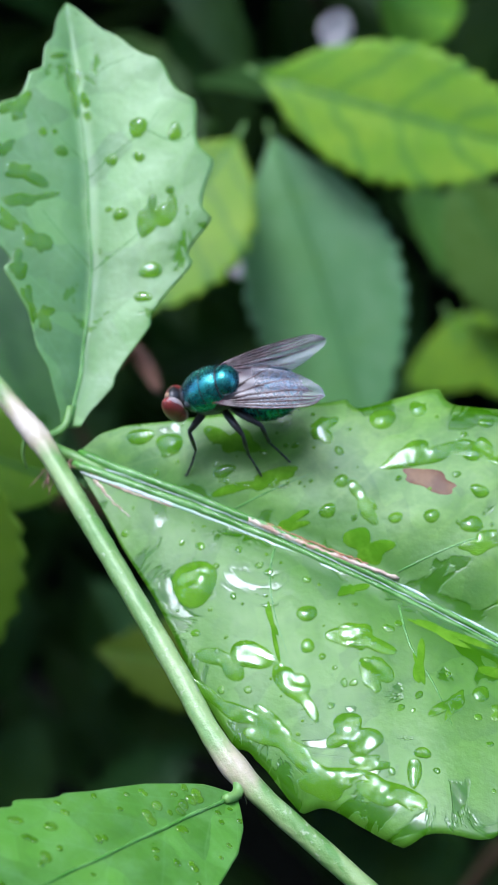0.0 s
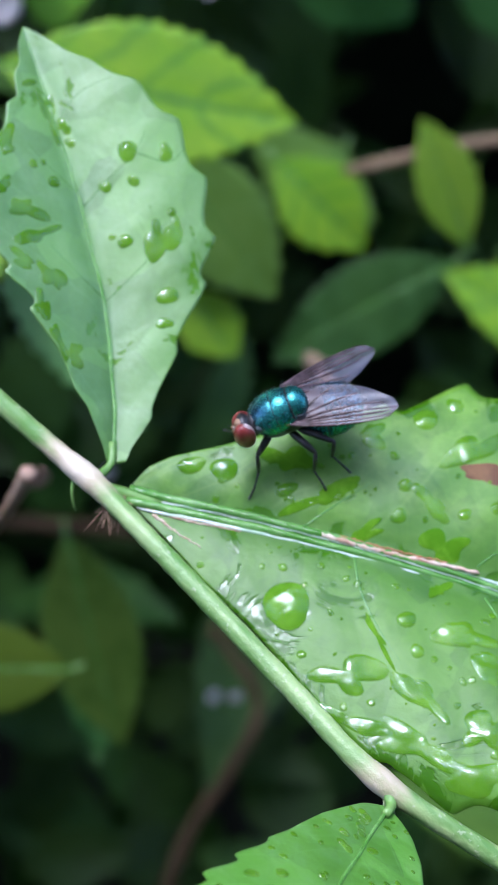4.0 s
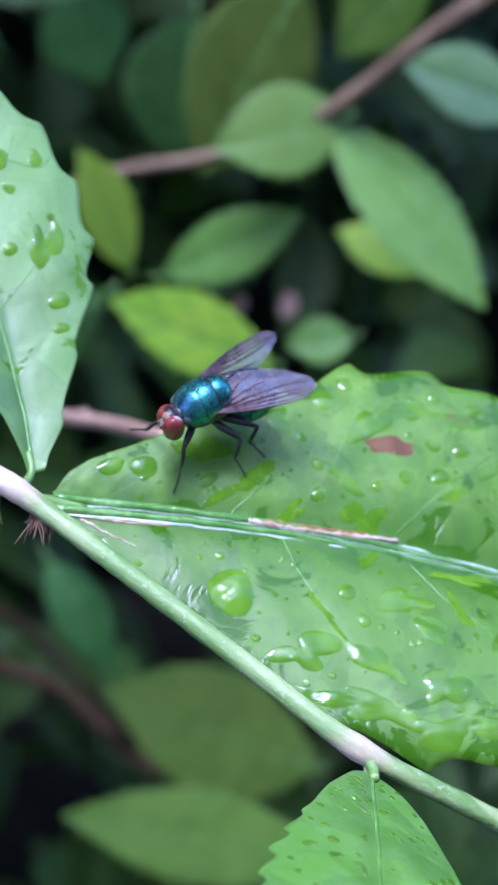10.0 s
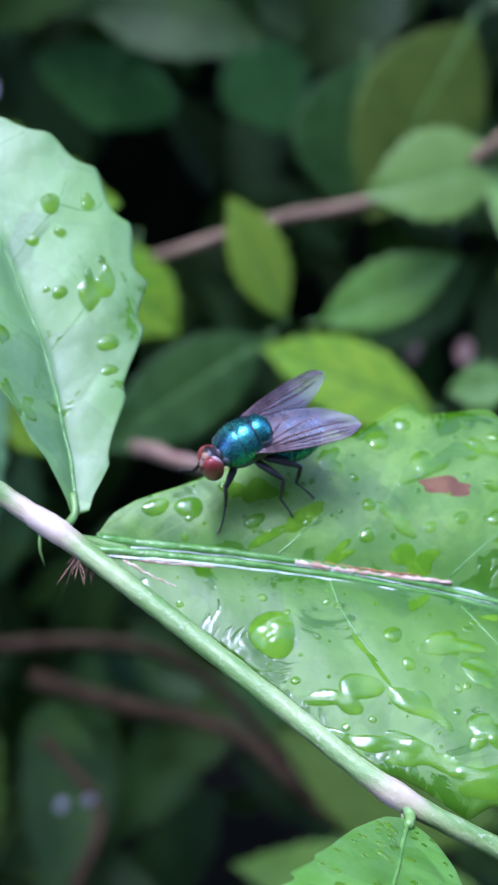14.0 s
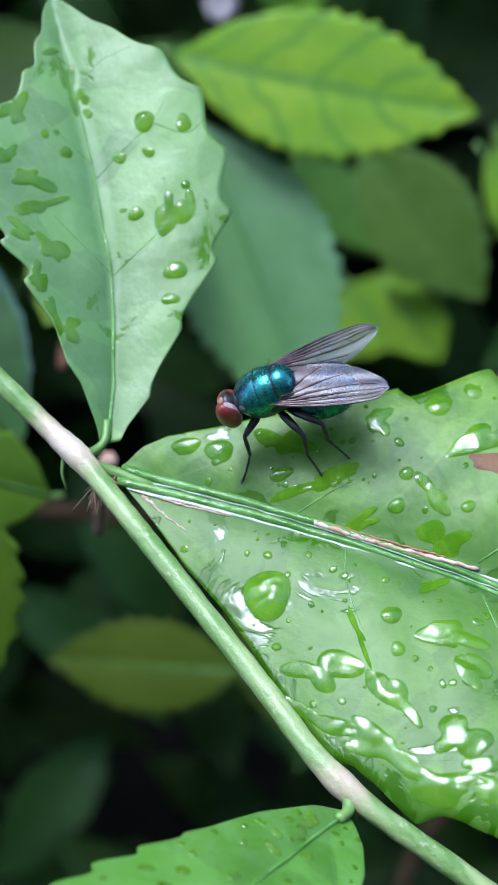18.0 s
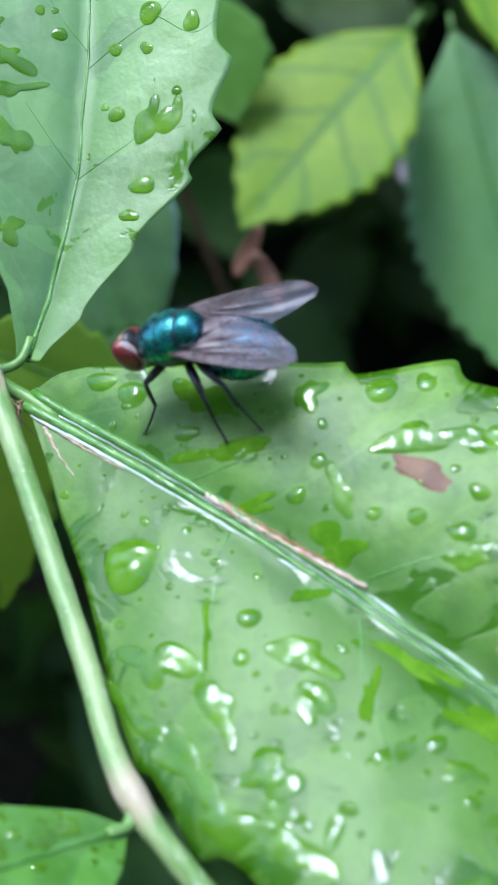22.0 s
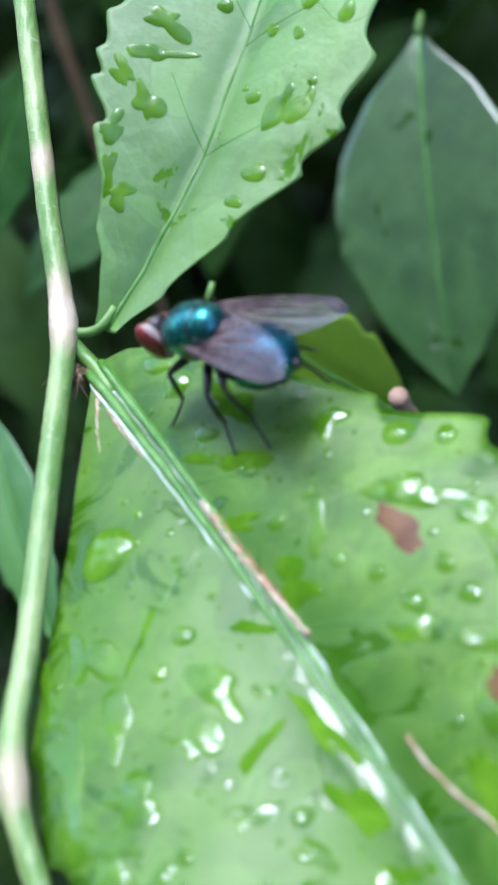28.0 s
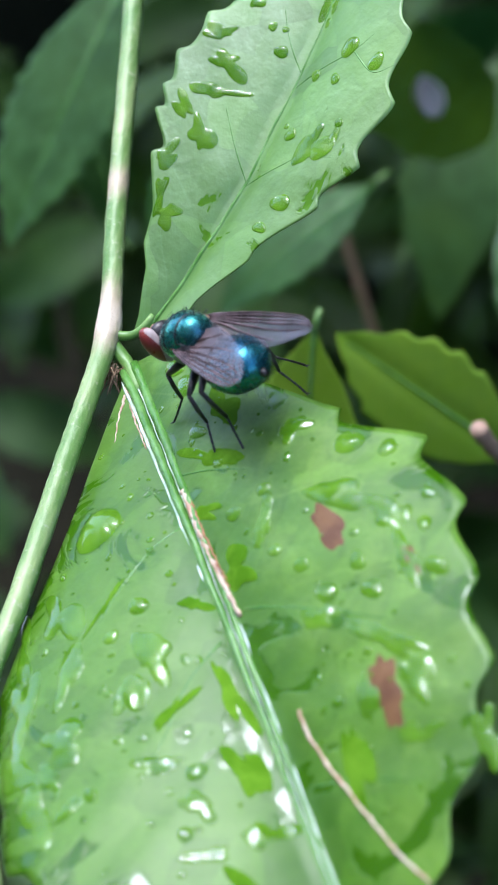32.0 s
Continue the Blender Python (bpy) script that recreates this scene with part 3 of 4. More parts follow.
def leafy_stem():
    stem = thing("leafy_stem", pose(0, 0, 0), "pale green garden stem carrying wet serrated leaves", "plant")
    line = curve_points([(-64, 66, 43), (-33.4, 33.1, 22.3), (-17.8, 16.7, 11.7), (-8.5, 6.8, 5.5), (-4.1, 2.3, 2.5), (-1.9, -0.2, 1.2), (0.6, -4.1, -0.4), (3.1, -8.1, -2.0), (8.1, -16.1, -5.3), (12.2, -22.6, -7.9), (19.2, -27.7, -11.8), (35.2, -38.2, -20.6), (60, -54, -34)], 150)
    knots = (Vector((-2.6, 0.7, 1.6)), Vector((12.2, -22.7, -7.9)))
    radii = [0.72 + sum(0.17 * math.exp(-(((p - k).length / 1.7) ** 2)) for k in knots) + 0.02 * math.sin(1.7 * n) for n, p in enumerate(line)]
    part("stem", tube(line, radii, 16), STEM, stem)
    for pts, r in (([(-1.9, 0.2, 1.0), (-0.8, 0.2, 0.3), (0.4, -0.1, 0.0), (2.4, -1.1, -0.5)], 0.55), ([(-2.0, 0.6, 1.4), (-1.1, 1.2, 1.35), (-0.5, 1.8, 1.7), (-0.3, 2.9, 2.4)], 0.36), ([(12.2, -22.6, -7.9), (12.6, -23.6, -8.3), (12.5, -24.4, -8.6), (11.8, -25.4, -8.1)], 0.5)):
        part("petiole", tube(curve_points(pts, 10), [r * (1 - 0.04 * k) for k in range(10)], 10), PETIOLE, stem)
    rng = random.Random(5)
    for k in range(64):
        start = Vector((-0.9 + rng.uniform(-0.7, 0.9), -0.9 + rng.uniform(-0.7, 0.6), 0.0 + rng.uniform(-0.3, 0.5)))
        reach = Vector((rng.uniform(-0.9, 0.5), rng.uniform(-1.2, 0.1), rng.uniform(-1.4, 0.0))) * (0.9 if k > 5 else 1.7)
        bend = Vector((rng.uniform(-0.4, 0.4), rng.uniform(-0.4, 0.4), rng.uniform(-0.5, 0.1)))
        part("fibre", tube(curve_points([start, start + reach * 0.5 + bend * 0.5, start + reach + bend], 7), [0.06, 0.055, 0.05, 0.04, 0.04, 0.03, 0.015], 5), HAIR, stem)
    for k in range(8):
        start = Vector((12.6 + rng.uniform(-0.4, 0.8), -23.4 + rng.uniform(-0.5, 0.3), -8.7))
        part("fibre", tube([start, start + Vector((rng.uniform(-0.2, 0.4), rng.uniform(-0.5, 0.1), -rng.uniform(0.5, 1.3)))], [0.08, 0.03], 5), COLLAR, stem)
    part("rootlet", tube(curve_points([(-3.4, 0.9, 1.1), (-3.6, 0.4, 0.2), (-3.4, 0.1, -1.0)], 7), [0.16, 0.15, 0.13, 0.11, 0.1, 0.08, 0.06], 6), PETIOLE, stem)
    for blade, at, mat, label, key in (
        (MAIN, MAIN_AT, LEAF, "broad wet green leaf with a sunken midrib", "main"),
        (UPPER, UPPER_AT, LEAF_UP, "upright serrated leaf with silvery sheen", "upper"),
        (LOWER, LOWER_AT, LEAF_LOW, "lower green leaf sprinkled with fine drops", "lower"),
    ):
        ob = part("leaf", blade.mesh(), mat, stem, label, at)
        wide = {"main": 0.40, "upper": 0.20, "lower": 0.18}[key]
        line = [blade.on(0.3 + blade.length * 0.97 * k / 60, 0) for k in range(60)]
        ridges = ((-0.42, 0.34, 0.06), (0.42, 0.34, 0.06)) if key == "main" else ((0.0, 0.9, 0.0),)
        for off, fat, up in ridges:
            pts = [p + Vector((0, off * (1 - k / 90) + 0.03 * math.sin(0.7 * k + 2 * off), up + 0.02 * math.sin(1.1 * k + 3 * off))) for k, p in enumerate(line)]
            part("midrib", tube(pts, [fat * (1.0 if key == "main" else wide) * (1 - 0.70 * k / 60) * (1 + 0.06 * math.sin(1.3 * k + off)) for k in range(60)], 10), RIB, ob)
        if key == "main":
            # thin pale tubes draw the highlights beside the ridges
            for off, fat, first, last in ((-0.84, 0.13, 1, 30), (0.02, 0.05, 0, 58), (0.82, 0.08, 0, 22), (-0.86, 0.10, 32, 44), (0.78, 0.17, 24, 58), (-0.78, 0.07, 46, 58)):
                rough = random.Random(int(50 + 10 * off + first))
                pts = [line[k] + Vector((0, off * (1 - k / 100) + rough.uniform(-0.035, 0.035), 0.12)) for k in range(first, last)]
                part("rib_edge", tube(pts, [fat * rough.uniform(0.55, 1.15) * min(1.0, 0.3 + 0.3 * min(k, len(pts) - 1 - k)) * (1 - 0.4 * (first + k) / 60) for k in range(len(pts))], 7), RIBEDGE, ob, "pale midrib edge with its wet highlight put into the colour")
        if key == "main":
            for path in ([(12.5, 0.0), (15.0, 2.5), (17.7, 5.2)], [(25.1, 0.2), (28.0, 3.2), (30.9, 5.75), (33.5, 8.0)], [(37.4, -0.8), (39.6, 2.2), (42.1, 5.0)], [(16.6, -1.2), (17.4, -3.6), (19.0, -6.1), (21.1, -8.5)], [(26.0, -1.9), (28.1, -4.6), (30.6, -6.6), (33.0, -9.0)]):
                part("side_vein", vein_tube(blade, path, 0.10, 0.05, -0.05), RIB, ob)
            part("scar", vein_tube(blade, [(14.1, -0.05), (17.8, -0.25), (21.2, -0.25), (25.3, -0.2)], 0.20, 0.15, 0.10, 46, 0.05), SCAR, ob, "rust-pink scar along the midrib")
            part("scar", vein_tube(blade, [(15.2, 0.15), (19.0, 0.0), (23.0, 0.0)], 0.09, 0.05, 0.06, 40, 0.07, 9), RUST, ob, "rusty rim of the scar")
            part("scar", vein_tube(blade, [(33.3, 0.38), (35.8, 0.3), (40.4, 1.0), (43.5, 1.5), (46.2, 2.3)], 0.13, 0.13, 0.0, 60, 0.06, 2), SCAR, ob, "pinkish crack line")
            part("scar", vein_tube(blade, [(1.8, -0.75), (3.4, -0.9), (5.3, -1.04), (8.6, -1.09)], 0.14, 0.05, 0.04, 36, 0.04, 3), SCAR, ob)
            part("scar", vein_tube(blade, [(2.3, -1.0), (3.4, -1.6), (4.5, -2.2), (6.1, -2.8)], 0.13, 0.04, 0.0, 30, 0.06, 4), SCAR, ob)
            part("blemish", blemish(blade, 24.7, 6.9, 4.3, 1.7, 3, 3), BLEMISH, ob, "brown dead tissue")
            part("blemish", blemish(blade, 36.2, 5.3, 4.6, 2.0, -14, 4), BLEMISH, ob, "brown dead tissue")
            part("blemish", blemish(blade, 30.1, 10.0, 2.9, 0.7, -6, 6), BLEMISH, ob, "brown dead tissue")
        if key == "upper":
            for path in ([(11.8, -1.2), (13.2, -2.8), (14.7, -4.4), (17.0, -5.7)], [(12.0, -1.1), (13.8, 0.8), (15.9, 2.8)], [(19.0, -0.6), (20.7, -2.3), (22.5, -4.3), (24.1, -5.3)], [(20.1, -0.4), (21.8, 1.5), (23.7, 3.1)], [(25.5, 0.4), (27.5, -1.2), (28.4, -3.4)], [(14.7, -4.4), (15.6, -7.2)], [(22.5, -4.3), (21.6, -6.6), (22.6, -8.0)]):
                part("side_vein", vein_tube(blade, path, 0.06, 0.035, -0.03), RIB, ob)
    return stem


leafy_stem()


# ---- the fly ----
FLY_AT = MAIN_AT @ axes((9.37, 6.33, 4.70), (-0.876, -0.459, 0.13), (0.008, 0.256, 0.96))


def fly():
    body = thing("fly", FLY_AT, "metallic blue-green blowfly with red eyes standing on a leaf", "fly")

    def barrel(co):
        """A rounded barrel, a little narrower in front, with a furrow before its end."""
        x = math.copysign(abs(co.x) ** 0.9, co.x)
        q = 1.0 - 0.10 * max(0.0, co.x) ** 2
        dip = 0.03 * math.exp(-(((co.x + 0.05) / 0.05) ** 2)) * max(0.0, co.z) + 0.07 * math.exp(-(((co.x + 0.62) / 0.05) ** 2)) * max(0.0, co.z)
        return Vector((x, co.y * q, (co.z - dip) * q))

    lean = Euler((0, radians(30), radians(-5))).to_matrix()
    chest = Vector((0.39, 0.84, 1.16))

    def at(x, y, z):
        return chest + lean @ Vector((x, y, z))

    thorax = part("thorax", ball(at(0.18, 0, 0), (2.08, 1.58, 1.46), 56, 36, turn=lean, shape=barrel), TEAL, body, "shiny teal thorax")
    part("scutellum", ball(at(-1.22, 0, 0.10), (1.08, 1.22, 1.10), 18, 24, turn=lean), TEAL, thorax)
    for x, thick in ((0.15, 0.028), (-1.02, 0.060)):
        q = math.sqrt(1 - ((x - 0.18) / 2.08) ** 2)
        pts = [at(x - 0.12 * math.sin(a), 1.59 * q * math.cos(a), 1.47 * q * math.sin(a)) for a in (math.pi * k / 24 for k in range(25))]
        part("suture", tube(pts, thick, 6), BLACK, thorax, "dark furrow across the thorax")
    part("flank", ball(at(0.15, 0, -0.55), (1.85, 1.46, 1.30), 16, 24, turn=lean), DUSK, thorax, "dusty grey flank")
    for sign in (1, -1):
        part("side_plate", ball(at(-0.70, 0.90 * sign, -0.62), (1.25, 0.66, 0.72), 14, 20, turn=lean), BLACK, thorax, "blackish side below the wing")
        part("shoulder", ball(at(1.35, 0.85 * sign, 0.25), (0.50, 0.45, 0.42), 10, 14, turn=lean), DUSK, thorax)
    slope = Euler((0, radians(16), 0)).to_matrix()
    rear = Vector((-3.62, 0.88, 0.36))
    belly = part("abdomen", ball(rear, (2.40, 1.95, 1.66), 28, 32, turn=slope), BLUE, body, "glossy blue-green abdomen")
    for x in (0.75, -0.55, -1.45):
        pts = []
        for k in range(25):
            a = 2 * math.pi * k / 24
            q = math.sqrt(1 - (x / 2.40) ** 2)
            pts.append(rear + slope @ Vector((x, 1.95 * q * math.cos(a), 1.66 * q * math.sin(a))))
        part("segment_seam", tube(pts, 0.035, 5, caps=False), BLACK, belly)
    part("waist", ball((-1.35, 0.86, 0.85), (1.0, 1.25, 1.15), 14, 20), BLACK, body, "blackish joint before the abdomen")
    part("ovipositor", tube([rear + slope @ Vector((-2.2, 0, -0.3)), rear + slope @ Vector((-2.6, 0, -0.55))], [0.30, 0.16], 9), BLACK, belly)
    turned = Matrix.Translation(Vector((2.68, 0.97, 0.24)) * MM) @ Euler((radians(-14), radians(20), radians(-6))).to_matrix().to_4x4()
    head = part("head", ball((0.02, 0, 0), (0.62, 1.05, 1.10), 18, 26), BLACK, body, "dark head with red eyes and silvery face", turned)
    part("neck", ball((2.15, 0.90, 0.40), (0.55, 0.90, 0.85), 12, 18), BLACK, body)
    for sign in (1, -1):
        skew = Euler((0, 0, radians(-22 * sign))).to_matrix()
        part("eye_rim", ball((0.06 if sign > 0 else 0.03, (0.66 if sign > 0 else 0.40) * sign, 0.04 if sign > 0 else -0.20), (0.67, 0.61, 1.42 if sign > 0 else 1.06), 18, 26, turn=skew), FACE, head, "whitish rim behind the eye")
        part("eye", ball((0.16 if sign > 0 else 0.08, (0.70 if sign > 0 else 0.46) * sign, 0.10 if sign > 0 else -0.20), (0.76, 0.68, 1.40 if sign > 0 else 1.05), 20, 28, turn=skew), EYE, head, "brick red compound eye")
        part("antenna", tube([(0.62, 0.16 * sign, 0.30), (0.82, 0.18 * sign, 0.10), (0.84, 0.18 * sign, -0.35)], [0.08, 0.11, 0.09], 7), HAIR, head)
        part("bristle", tube([(0.82, 0.18 * sign, 0.05), (1.10, 0.36 * sign, 0.30)], [0.025, 0.010], 5), BLACK, head)
    part("face", ball((0.44, 0, -0.22), (0.40, 0.38, 0.84), 14, 18), FACE, head)
    part("brow", ball((0.20, 0, 0.62), (0.44, 0.44, 0.48), 12, 16), HAIR, head, "dark band between the eyes")
    part("mouthpart", tube([(0.40, 0, -0.85), (0.46, 0, -1.20)], [0.26, 0.18], 9), BLACK, head)
    wings = (
        (1, Vector((0.02, 2.36, 1.38)), Vector((-7.25, 3.95, 2.52)), Vector((0.05, -0.97, 0.26)), 2.55),
        (-1, Vector((-0.25, -0.60, 1.75)), Vector((-7.62, -2.71, 2.47)), Vector((0.0, 0.86, -0.50)), 1.95),
    )
    for sign, root, tip, chord, broad in wings:
        along = tip - root
        way = along.normalized()
        chord = (chord - way * chord.dot(way)).normalized()
        up = way.cross(chord) * (-sign)

        def place(s, c, lift=0.0):
            return root + along * s + chord * c + up * (0.16 * math.sin(math.pi * s) - 0.04 * c * c + 0.035 * math.sin(7 * c + 3 * s) + lift)

        def front(s):
            return -0.34 * math.sin(math.pi * min(1.0, s)) ** 0.7 - 0.02 + 0.5 * max(0.0, (s - 0.84) / 0.16) ** 2

        def back(s):
            base = 0.55 + 0.45 * min(1.0, s / 0.30)
            return broad * base * (max(0.0, 1 - max(0.0, (s - 0.36) / 0.64) ** 2.2)) ** 0.55 + 0.45 * max(0.0, (s - 0.84) / 0.16) ** 2

        bm = bmesh.new()
        nu, nv = 36, 10
        grid = [[bm.verts.new(place(i / nu, front(i / nu) + (back(i / nu) - front(i / nu)) * j / nv)) for j in range(nv + 1)] for i in range(nu + 1)]
        for i in range(nu):
            for j in range(nv):
                bm.faces.new((grid[i][j], grid[i + 1][j], grid[i + 1][j + 1], grid[i][j + 1]))
        wing = part("wing", bm, WING, body, "smoky transparent veined wing")
        part("wing_edge", tube([place(i / 20, front(i / 20), 0.02) for i in range(20)], [0.10 - 0.0035 * i for i in range(20)], 6), VEIN, wing)
        for f0, f1, end in ((0.06, 0.10, 0.97), (0.12, 0.26, 0.985), (0.18, 0.40, 0.97), (0.24, 0.62, 0.88), (0.32, 0.82, 0.66), (0.45, 0.94, 0.42)):
            pts = []
            for i in range(15):
                s = end * (i + 0.4) / 14.4
                q = f0 + (f1 - f0) * (i / 14) ** 1.2
                pts.append(place(s, front(s) + (back(s) - front(s)) * q, 0.025))
            part("wing_vein", tube(pts, [0.125 - 0.0058 * i for i in range(15)], 5), VEIN, wing)
        for s0, q0, s1, q1 in ((0.45, 0.22, 0.47, 0.40), (0.70, 0.33, 0.78, 0.56), (0.40, 0.45, 0.42, 0.62)):
            pts = [place(s0 + (s1 - s0) * k / 4, front(s0) + (back(s0) - front(s0)) * (q0 + (q1 - q0) * k / 4), 0.025) for k in range(5)]
            part("wing_vein", tube(pts, 0.03, 5), VEIN, wing)
        part("wing_base", ball(root + Vector((0.10, -0.10 * sign, -0.05)), (0.36, 0.17, 0.16), 8, 12), HAIR, wing)
        part("calypter", ball(root + chord * 0.9 + way * 0.55 - up * 0.1, (0.65, 0.55, 0.14), 10, 16), DUSK, wing, "pale flap at the wing root")
    # legs: hip, knee, ankle, toe
    legs = {
        "front": ((0.80, 1.25, -0.55), (1.99, 2.27, -1.52), (1.66, 2.20, -3.50), (2.35, 2.98, -5.10)),
        "middle": ((-0.45, 1.45, -0.35), (-1.68, 3.61, -0.66), (-1.98, 3.35, -2.95), (-2.93, 4.25, -4.64)),
        "hind": ((-1.00, 1.35, -0.30), (-2.97, 3.50, 0.05), (-3.45, 2.80, -2.40), (-4.90, 3.45, -3.98)),
    }
    for key, spots in legs.items():
        for sign in (1, -1):
            pts = [Vector((p[0], 0.87 + (p[1] - 0.87) * sign, p[2])) for p in spots]
            if sign < 0:
                pts[3] = Vector({"front": (2.3, -3.04, -4.78), "middle": (-2.95, -4.2, -4.32), "hind": (-5.3, -1.9, -3.75)}[key])
                pts[2] = pts[1].lerp(pts[3], 0.55) + Vector((0.2, 0.4, 0))
            leg = part("leg", tube([pts[0], pts[0].lerp(pts[1], 0.25), pts[0].lerp(pts[1], 0.6), pts[1]], [0.20, 0.29, 0.26, 0.15], 9), BLACK, body)
            mid = pts[1].lerp(pts[2], 0.5) + Vector((0, 0.06 * sign, 0.05))
            part("shin", tube([pts[1], mid, pts[2]], [0.14, 0.15, 0.11], 8), BLACK, leg)
            joints = curve_points([pts[2], pts[2].lerp(pts[3], 0.55) + Vector((-0.05, 0.04 * sign, 0)), pts[3]], 11)
            part("foot", tube(joints, [0.085 if k % 2 else 0.06 for k in range(11)], 7), BLACK, leg)
            for c in (-0.12, 0.12):
                part("claw", tube([pts[3], pts[3] + Vector((0.18 * (1 if key == "front" else -1), c + 0.06 * sign, -0.04))], [0.07, 0.02], 5), BLACK, leg)
    rng = random.Random(11)
    bm = bmesh.new()
    for k in range(80):
        a, x = rng.uniform(0.1, math.pi - 0.1), rng.uniform(-1.9, 1.6)
        q = math.sqrt(max(0.05, 1 - (x / 2.2) ** 2))
        d = lean @ Vector((-0.55, 0.5 * math.cos(a), 0.6 * math.sin(a))).normalized()
        p = at(x, 1.55 * q * math.cos(a), 1.42 * q * math.sin(a))
        tube([p, p + d * rng.uniform(0.25, 0.55)], [0.022, 0.006], 4, bm=bm)
    for k in range(70):
        a, x = rng.uniform(0.0, math.pi * 2), rng.uniform(-2.3, -0.9)
        q = math.sqrt(max(0.02, 1 - (x / 2.38) ** 2))
        p = rear + slope @ Vector((x, 1.92 * q * math.cos(a), 1.63 * q * math.sin(a)))
        d = Vector((-0.8, 0.4 * math.cos(a), 0.4 * math.sin(a))).normalized()
        tube([p, p + d * rng.uniform(0.2, 0.5)], [0.02, 0.006], 4, bm=bm)
    tagged(part("bristles", bm, BLACK, body), kind="stuff")
    return body


fly()


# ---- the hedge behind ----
# kinds K, O and S carry the shade in their colour
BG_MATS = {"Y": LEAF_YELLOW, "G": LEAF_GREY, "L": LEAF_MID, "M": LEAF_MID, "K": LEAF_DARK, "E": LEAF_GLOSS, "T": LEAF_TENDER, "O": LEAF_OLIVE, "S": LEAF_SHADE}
BG_WORDS = {"Y": "yellow-green serrated leaf", "G": "pale grey-green leaf", "L": "fresh green leaf", "M": "bright green leaf", "K": "glossy leaf coloured dark for shade", "E": "glossy green leaf with sky shine", "T": "tender yellow-green leaf", "O": "olive leaf with shade put into its colour", "S": "green leaf dulled in colour for shade"}
HALF = ([0, 0.05, 0.15, 0.3, 0.45, 0.6, 0.75, 0.88, 0.95, 1.0], [0.03, 0.18, 0.55, 0.88, 1.0, 0.95, 0.72, 0.38, 0.16, 0.01])


def hedge_leaf(branch, kind, base, tip, width, seed):
    """A leaf of the hedge from its base to its tip, facing the open side."""
    rng = random.Random(seed)
    base, tip = Vector(base), Vector(tip)
    length = (tip - base).length
    half = [max(0.05, w * width * 0.5) for w in HALF[1]]
    droop, cup = rng.uniform(0.05, 0.22) / length, rng.uniform(0.1, 0.3) / width

    def height(u, v):
        return droop * u * (length - u) * 0.8 + cup * abs(v) - cup * 0.04 * v * v - 0.25 * math.exp(-((v / 0.8) ** 2))

    blade = Blade(length, (HALF[0], half), (HALF[0], half), height=height, teeth=round(length / 2.6), tooth=0.15 if kind == "E" else min(0.8, width * 0.05), lead=0.4, bow=rng.uniform(-0.002, 0.002))
    at = axes(base, tip - base, (rng.uniform(-0.25, 0.25), -0.75, 0.62))
    ob = part("leaf", blade.mesh(64, 7), BG_MATS[kind], branch, BG_WORDS[kind], at)
    pts = [blade.on(blade.length * k / 14, 0) + Vector((0, 0, 0.05)) for k in range(14)]
    part("midrib", tube(pts, [0.22 * (1 - 0.8 * k / 14) for k in range(14)], 5), RIB, ob)
    return ob


def branch_thing(label, twig, thick, leaves, seed, bark=None):
    """A twig with its leaves, each on a stalk of its own."""
    branch = thing("hedge_branch", pose(0, 0, 0), label, "branch", "branches of the hedge")
    line = curve_points(twig, 26)
    part("twig", tube(line, [thick * (1 - 0.5 * k / 26) for k in range(26)], 9), bark or BARK, branch)
    for n, (kind, base, tip, width) in enumerate(leaves):
        hedge_leaf(branch, kind, base, tip, width, seed + n)
        b = Vector(base)
        part("stalk", tube([b + (b - Vector(tip)).normalized() * 1.6 + Vector((0, 0.8, 0)), b], [0.24, 0.32], 6), PETIOLE, branch)
    return branch


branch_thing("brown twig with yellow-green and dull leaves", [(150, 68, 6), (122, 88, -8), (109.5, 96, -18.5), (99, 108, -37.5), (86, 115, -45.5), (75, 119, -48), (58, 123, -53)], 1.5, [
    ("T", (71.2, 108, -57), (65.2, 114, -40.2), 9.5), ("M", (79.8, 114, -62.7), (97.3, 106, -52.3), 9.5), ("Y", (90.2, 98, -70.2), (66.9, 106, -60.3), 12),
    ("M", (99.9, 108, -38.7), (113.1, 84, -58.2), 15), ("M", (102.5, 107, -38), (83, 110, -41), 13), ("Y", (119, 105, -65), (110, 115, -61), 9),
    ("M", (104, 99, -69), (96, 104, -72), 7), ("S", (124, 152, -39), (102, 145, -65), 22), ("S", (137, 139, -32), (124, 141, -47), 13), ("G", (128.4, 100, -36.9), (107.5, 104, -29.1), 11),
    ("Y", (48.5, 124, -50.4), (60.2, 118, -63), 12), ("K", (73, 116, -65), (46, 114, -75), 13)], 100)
branch_thing("hedge branch with a large yellow-green leaf", [(-14, 230, 30), (-4, 200, -10), (8, 185, -40), (24, 195, -70), (40, 210, -100)], 1.0, [
    ("Y", (8.6, 106, -23), (42.1, 96, -29.7), 17), ("G", (9.8, 104, -30.3), (24, 84, -60.4), 19.5), ("Y", (6.0, 100, -28), (-8, 80, -41.1), 18),
    ("L", (32.1, 122, -46), (46.7, 114, -66.5), 15), ("Y", (35, 118, -66), (41, 112, -74), 9),
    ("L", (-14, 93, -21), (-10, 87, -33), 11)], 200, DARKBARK)
